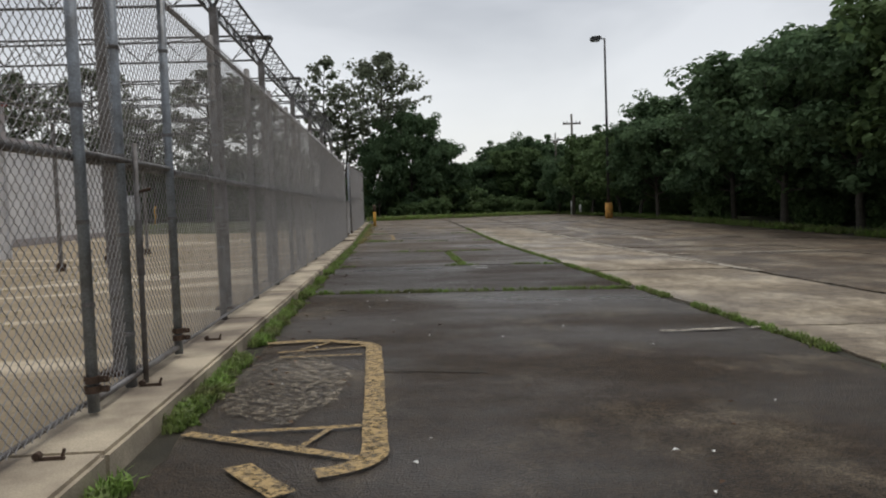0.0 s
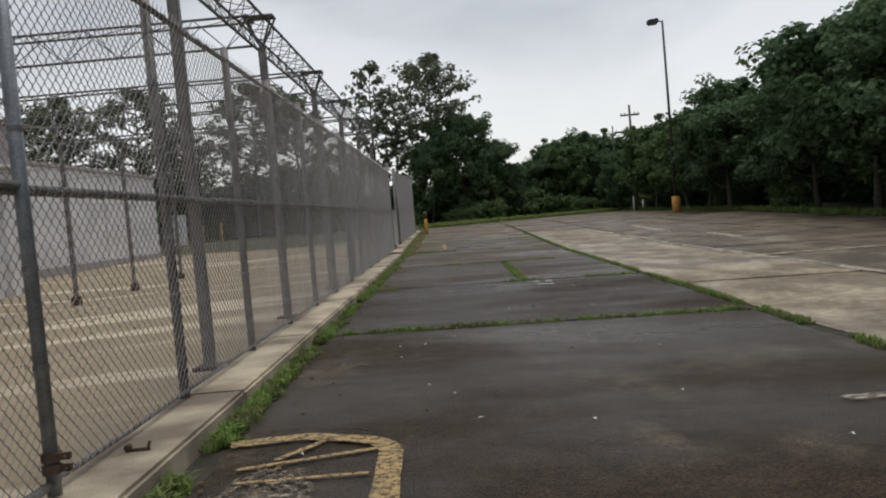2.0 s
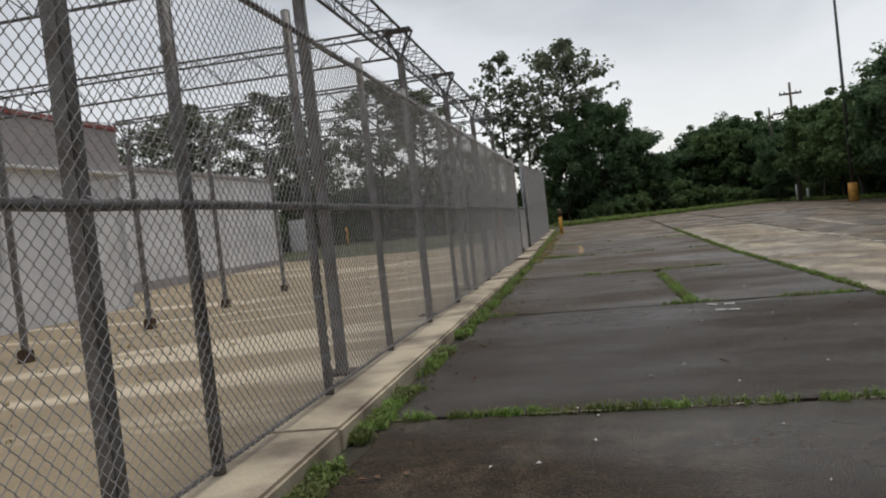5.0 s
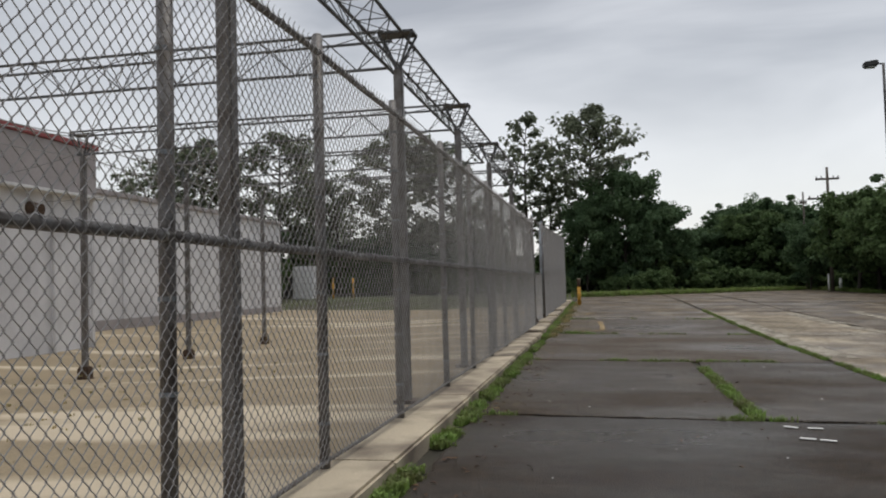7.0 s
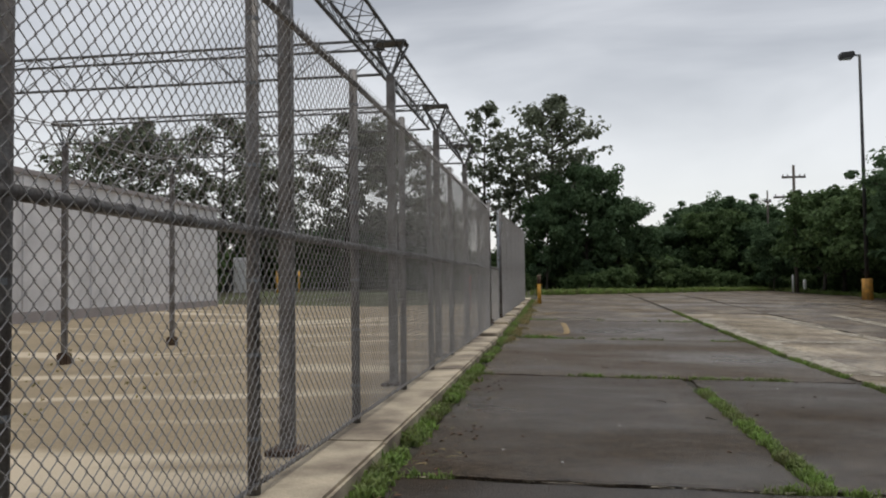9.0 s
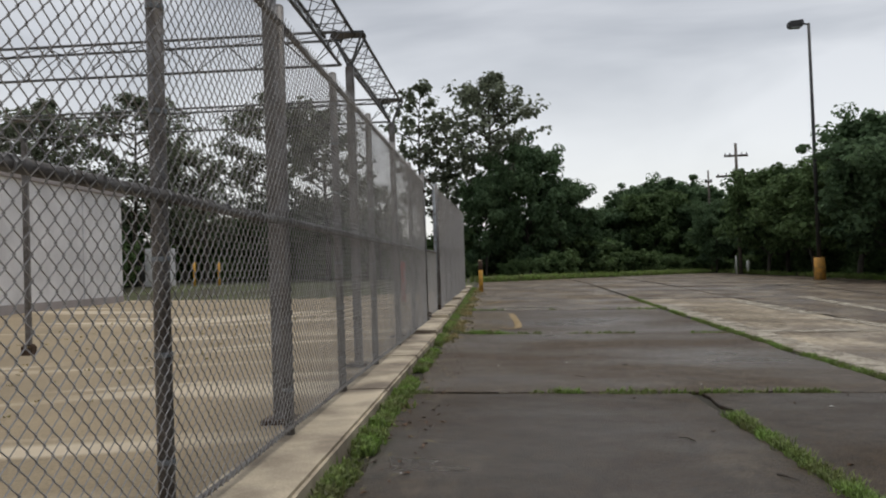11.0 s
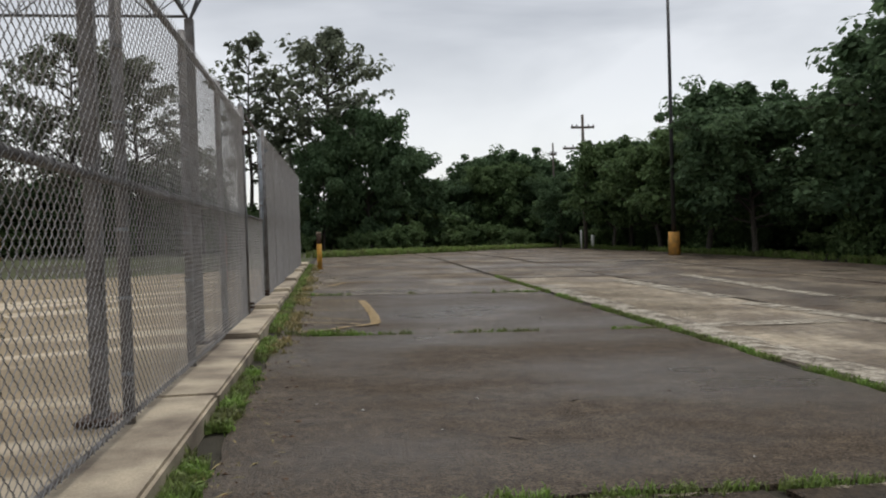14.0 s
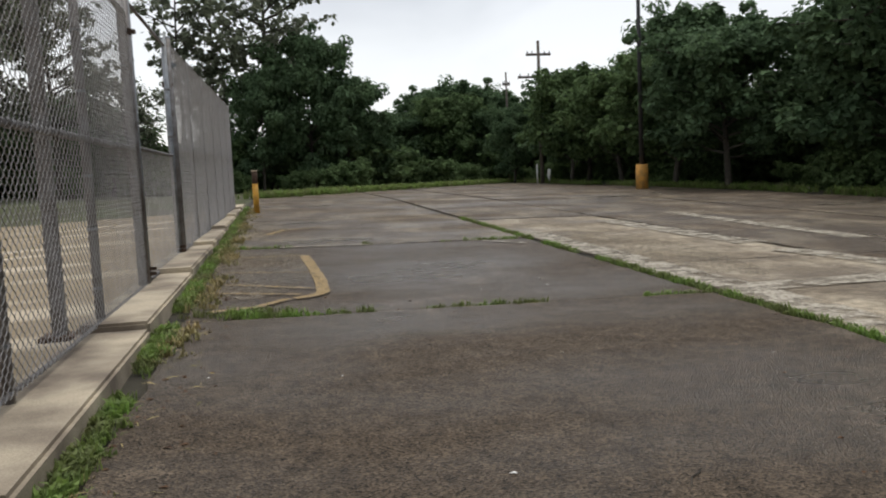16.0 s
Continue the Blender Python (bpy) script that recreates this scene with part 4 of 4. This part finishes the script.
# far end
for src, x, y, top in ((T_C, 18.6, 103, 11.0), (T_G, 14.6, 102, 9.6), (T_B, 10.6, 103, 7.0), (T_A, 22.6, 102, 9.2), (T_G, 26.5, 100, 9.0), (T_B, 16.6, 99, 8.6), (T_A, 12.5, 100, 7.2), (T_B, 8.4, 99, 5.8), (T_C, 20.5, 97, 7.6), (T_G, 24.5, 95, 8.0), (T_A, 30, 98, 9.0), (T_A, 6.0, 104, 6.6)):
    put_tree(src, x, y, top - gz(y))
# left cluster beyond the fence's end
for src, x, y, top, wide in ((T_D, 0.9, 86.0, 17.4, 0.95), (T_E, -5.0, 85.5, 17.2, 0.9), (T_E, -3.2, 88, 13.5, 1.0), (T_G, 3.6, 84.0, 11.6, 0.78), (T_G, 0.2, 83.0, 9.0, 0.7), (T_A, 6.2, 85.5, 8.8, 0.75), (T_A, 7.8, 86.5, 6.2, 0.75), (T_B, -2.4, 83.5, 4.6, 1.0), (T_B, -5.6, 84, 3.6, 1.1)):
    put_tree(src, x, y, top - gz(y), wide)
for src, x, y, top, wide in ((T_B, 20.7, 80.5, 8.6, 0.8), (T_G, 19.4, 89.5, 7.0, 0.8)):
    put_tree(src, x, y, top - gz(y), wide)
# behind the yard
for k in range(9):
    put_tree((T_G, T_A, T_C)[k % 3], -9 - 4.2 * k, 82 + 2 * math.sin(k * 2.0), 5.6 + 0.8 * math.sin(k * 1.7), 1.4)
for src, x, y, top in ((T_D, -14.4, 75, 13.2), (T_D, -10.9, 77, 12.2), (T_H, -18.6, 74, 9.6), (T_D, -24.2, 75, 13.4), (T_H, -21.4, 77, 9.0), (T_D, -30, 74, 13.0), (T_H, -34, 74, 12.0), (T_H, -7.4, 79, 7.5)):
    put_tree(src, x, y, top)
bush_rnd = random.Random(9)
put_tree(T_F, -20.4, 64.2, 3.4, 0.55)
put_tree(T_F, -21.8, 64.6, 1.9, 0.8)
for y in range(-6, 92, 4):
    put_tree(T_F, 22.4 + bush_rnd.uniform(-0.6, 3.4), y + bush_rnd.uniform(-1.5, 1.5), bush_rnd.uniform(1.1, 2.6))
for k in range(24):
    put_tree(T_F, -42 + 2.1 * k + bush_rnd.uniform(-0.6, 0.6), 86 + bush_rnd.uniform(-2, 3), bush_rnd.uniform(3.0, 4.6), 1.3)
for k in range(30):
    put_tree(T_F, 27 + bush_rnd.uniform(-1.5, 4), -8 + 3.4 * k, bush_rnd.uniform(2.6, 4.0), 1.3)
for k in range(14):
    put_tree(T_F, 4 + 2.4 * k, 98 + bush_rnd.uniform(-3, 8), bush_rnd.uniform(2.8, 4.4), 1.4)
for x in range(-40, 28, 3):
    put_tree(T_F, x + bush_rnd.uniform(-1, 1), (79 if x < 8 else 91) + bush_rnd.uniform(-2, 3), bush_rnd.uniform(1.3, 3.2))


# ---- grass and litter ----
def blades(name, spots, h, material, label, seed, width=0.006):
    """Tufts of bent blades at the given spots (x, y, z, size)."""
    rs = np.random.RandomState(seed)
    vs, fs = [], []
    for x, y, z, s in spots:
        for _ in range(int(5 + 5 * s)):
            a = rs.uniform(0, 6.283)
            lean = rs.uniform(0.2, 1.0)
            hh = h * s * rs.uniform(0.5, 1.2)
            bx, by = x + rs.normal(0, 0.02), y + rs.normal(0, 0.02)
            dx, dy = math.cos(a), math.sin(a)
            px, py = -dy * width, dx * width
            b = len(vs)
            vs += [(bx - px, by - py, z), (bx + px, by + py, z), (bx + dx * lean * hh * 0.35 + px * 0.8, by + dy * lean * hh * 0.35 + py * 0.8, z + hh * 0.6),
                   (bx + dx * lean * hh * 0.35 - px * 0.8, by + dy * lean * hh * 0.35 - py * 0.8, z + hh * 0.6), (bx + dx * lean * hh * 0.95, by + dy * lean * hh * 0.95, z + hh * (1 - 0.35 * lean))]
            fs += [(b, b + 1, b + 2, b + 3), (b + 3, b + 2, b + 4)]
    ob = new(name, sheet(name, vs, fs, material))
    ob.matrix_basis = FALL
    return tagged(ob, label, "grass", kind="stuff")


rg = random.Random(3)


def line_spots(a, b, per_m, width, thin=0.0, size=(0.5, 1.2)):
    out = []
    L = math.dist(a, b)
    for _ in range(int(L * per_m)):
        t = rg.random()
        x, y = a[0] + (b[0] - a[0]) * t, a[1] + (b[1] - a[1]) * t
        if noise.noise((x * 0.9, y * 0.9, 7)) + 0.35 * noise.noise((x * 4, y * 4, 2)) < thin:
            continue
        out.append((x + rg.gauss(0, width), y + rg.gauss(0, width), gz(y) - 0.02, rg.uniform(*size)))
    return out


blades("kerb_weeds", line_spots((-0.01, -2), (-0.01, 56), 55, 0.055, -0.1, (0.5, 1.4)), 0.085, M_grass, "broad-leaved green weeds along the kerb", 21, 0.015)
blades("kerb_grass", line_spots((0.0, -2), (0.0, 56), 85, 0.05, -0.16), 0.1, M_grass, "green grass growing along the kerb", 1)
blades("kerb_grass", line_spots((0.12, 34), (0.2, 56), 50, 0.12, -0.05, (0.5, 1.3)), 0.1, M_drygrass, "dry straw grass along the kerb", 2)
blades("kerb_grass", line_spots((0.1, 28), (0.1, 38), 22, 0.07, 0.05), 0.05, M_drygrass, "dry straw grass along the kerb", 3)
blades("joint_grass", line_spots((5.46, 4), (5.46, 48), 75, 0.035, -0.2), 0.085, M_grass, "green grass growing in a paving joint", 4)
blades("joint_grass", line_spots((3.08, 22.9), (3.08, 27.8), 130, 0.035, -0.4), 0.09, M_grass, "green grass growing in a paving joint", 5)
for y, thin, n in ((16.9, -0.12, 60), (22.85, -0.1, 50), (29.1, -0.12, 60), (35.9, -0.2, 60), (42.4, -0.1, 50)):
    blades("joint_grass", line_spots((0.1, y), (5.4, y), n, 0.026, thin, (0.4, 1.0)), 0.1, M_grass, "low grass growing in a paving crack", int(y * 10))
blades("joint_grass", line_spots((0.2, 36.15), (1.0, 36.05), 150, 0.1, -0.6), 0.11, M_grass, "green grass patch beside the kerb", 77)
blades("verge_grass", line_spots((20.6, 0), (20.4, 92), 40, 0.35, -0.2, (1.0, 2.6)), 0.16, M_grass, "rough grass at the lot edge", 8, 0.012)
blades("verge_grass", line_spots((0.0, 66), (20, 93.6), 60, 0.5, -0.3, (1.2, 3.0)), 0.16, M_grass, "rough grass at the lot edge", 9, 0.014)
blades("yard_grass", [(rg.uniform(-9, -0.8), y, yard_z(-3, y) - 0.03, rg.uniform(0.4, 1.0)) for y in np.linspace(4, 55, 900)], 0.06, M_drygrass, "thin dry grass on the yard", 10)


def litter(name, n, seed, sx, sy, material, label, area):
    rs = random.Random(seed)
    vs, fs = [], []
    for _ in range(n):
        x, y = rs.uniform(*area[0]), rs.uniform(*area[1])
        a, s = rs.uniform(0, 6.28), rs.uniform(0.5, 1.3)
        ca, sa = math.cos(a) * s, math.sin(a) * s
        b = len(vs)
        for u, w, z in ((-sx, 0, 0.002), (0, -sy, 0.012), (sx, 0, 0.004), (0, sy, 0.014)):
            vs.append((x + u * ca - w * sa, y + u * sa + w * ca, gz(y) + 0.006 + z))
        fs.append((b, b + 1, b + 2, b + 3))
    ob = new(name, sheet(name, vs, fs, material))
    ob.matrix_basis = FALL
    return tagged(ob, label, "litter", kind="stuff")


litter("leaf_litter", 260, 1, 0.03, 0.016, M_litter, "small brown dry leaves beside the kerb", ((0.1, 0.55), (10, 42)))
litter("leaf_litter", 150, 2, 0.022, 0.012, M_litter, "small brown dry leaves scattered on asphalt", ((0.4, 5.3), (6, 40)))
litter("paper_bits", 70, 3, 0.022, 0.012, M_white, "tiny white bits scattered on asphalt", ((0.3, 4.5), (6, 38)))
litter("straw_bits", 170, 6, 0.06, 0.004, M_drygrass, "short dry straw stems lying beside the kerb", ((0.08, 0.5), (22, 41)))
tw = random.Random(4)
for k in range(9):
    x, y, a = tw.uniform(0.3, 3.0), 13 + 2.4 * k + tw.uniform(-1, 1), tw.uniform(0, 6.28)
    s = thing("twig", x, y, gz(y) + 0.006, "short dark fallen twig lying on asphalt", "twig", "twigs")
    bm = tube(bmesh.new(), (-0.09 * math.cos(a), -0.09 * math.sin(a), 0.005), (0, 0, 0.012), 0.006, 0.005, 5)
    tube(bm, (0, 0, 0.012), (0.08 * math.cos(a + 0.4), 0.08 * math.sin(a + 0.4), 0.004), 0.005, 0.003, 5)
    part("stem", bm, M_bark, s)
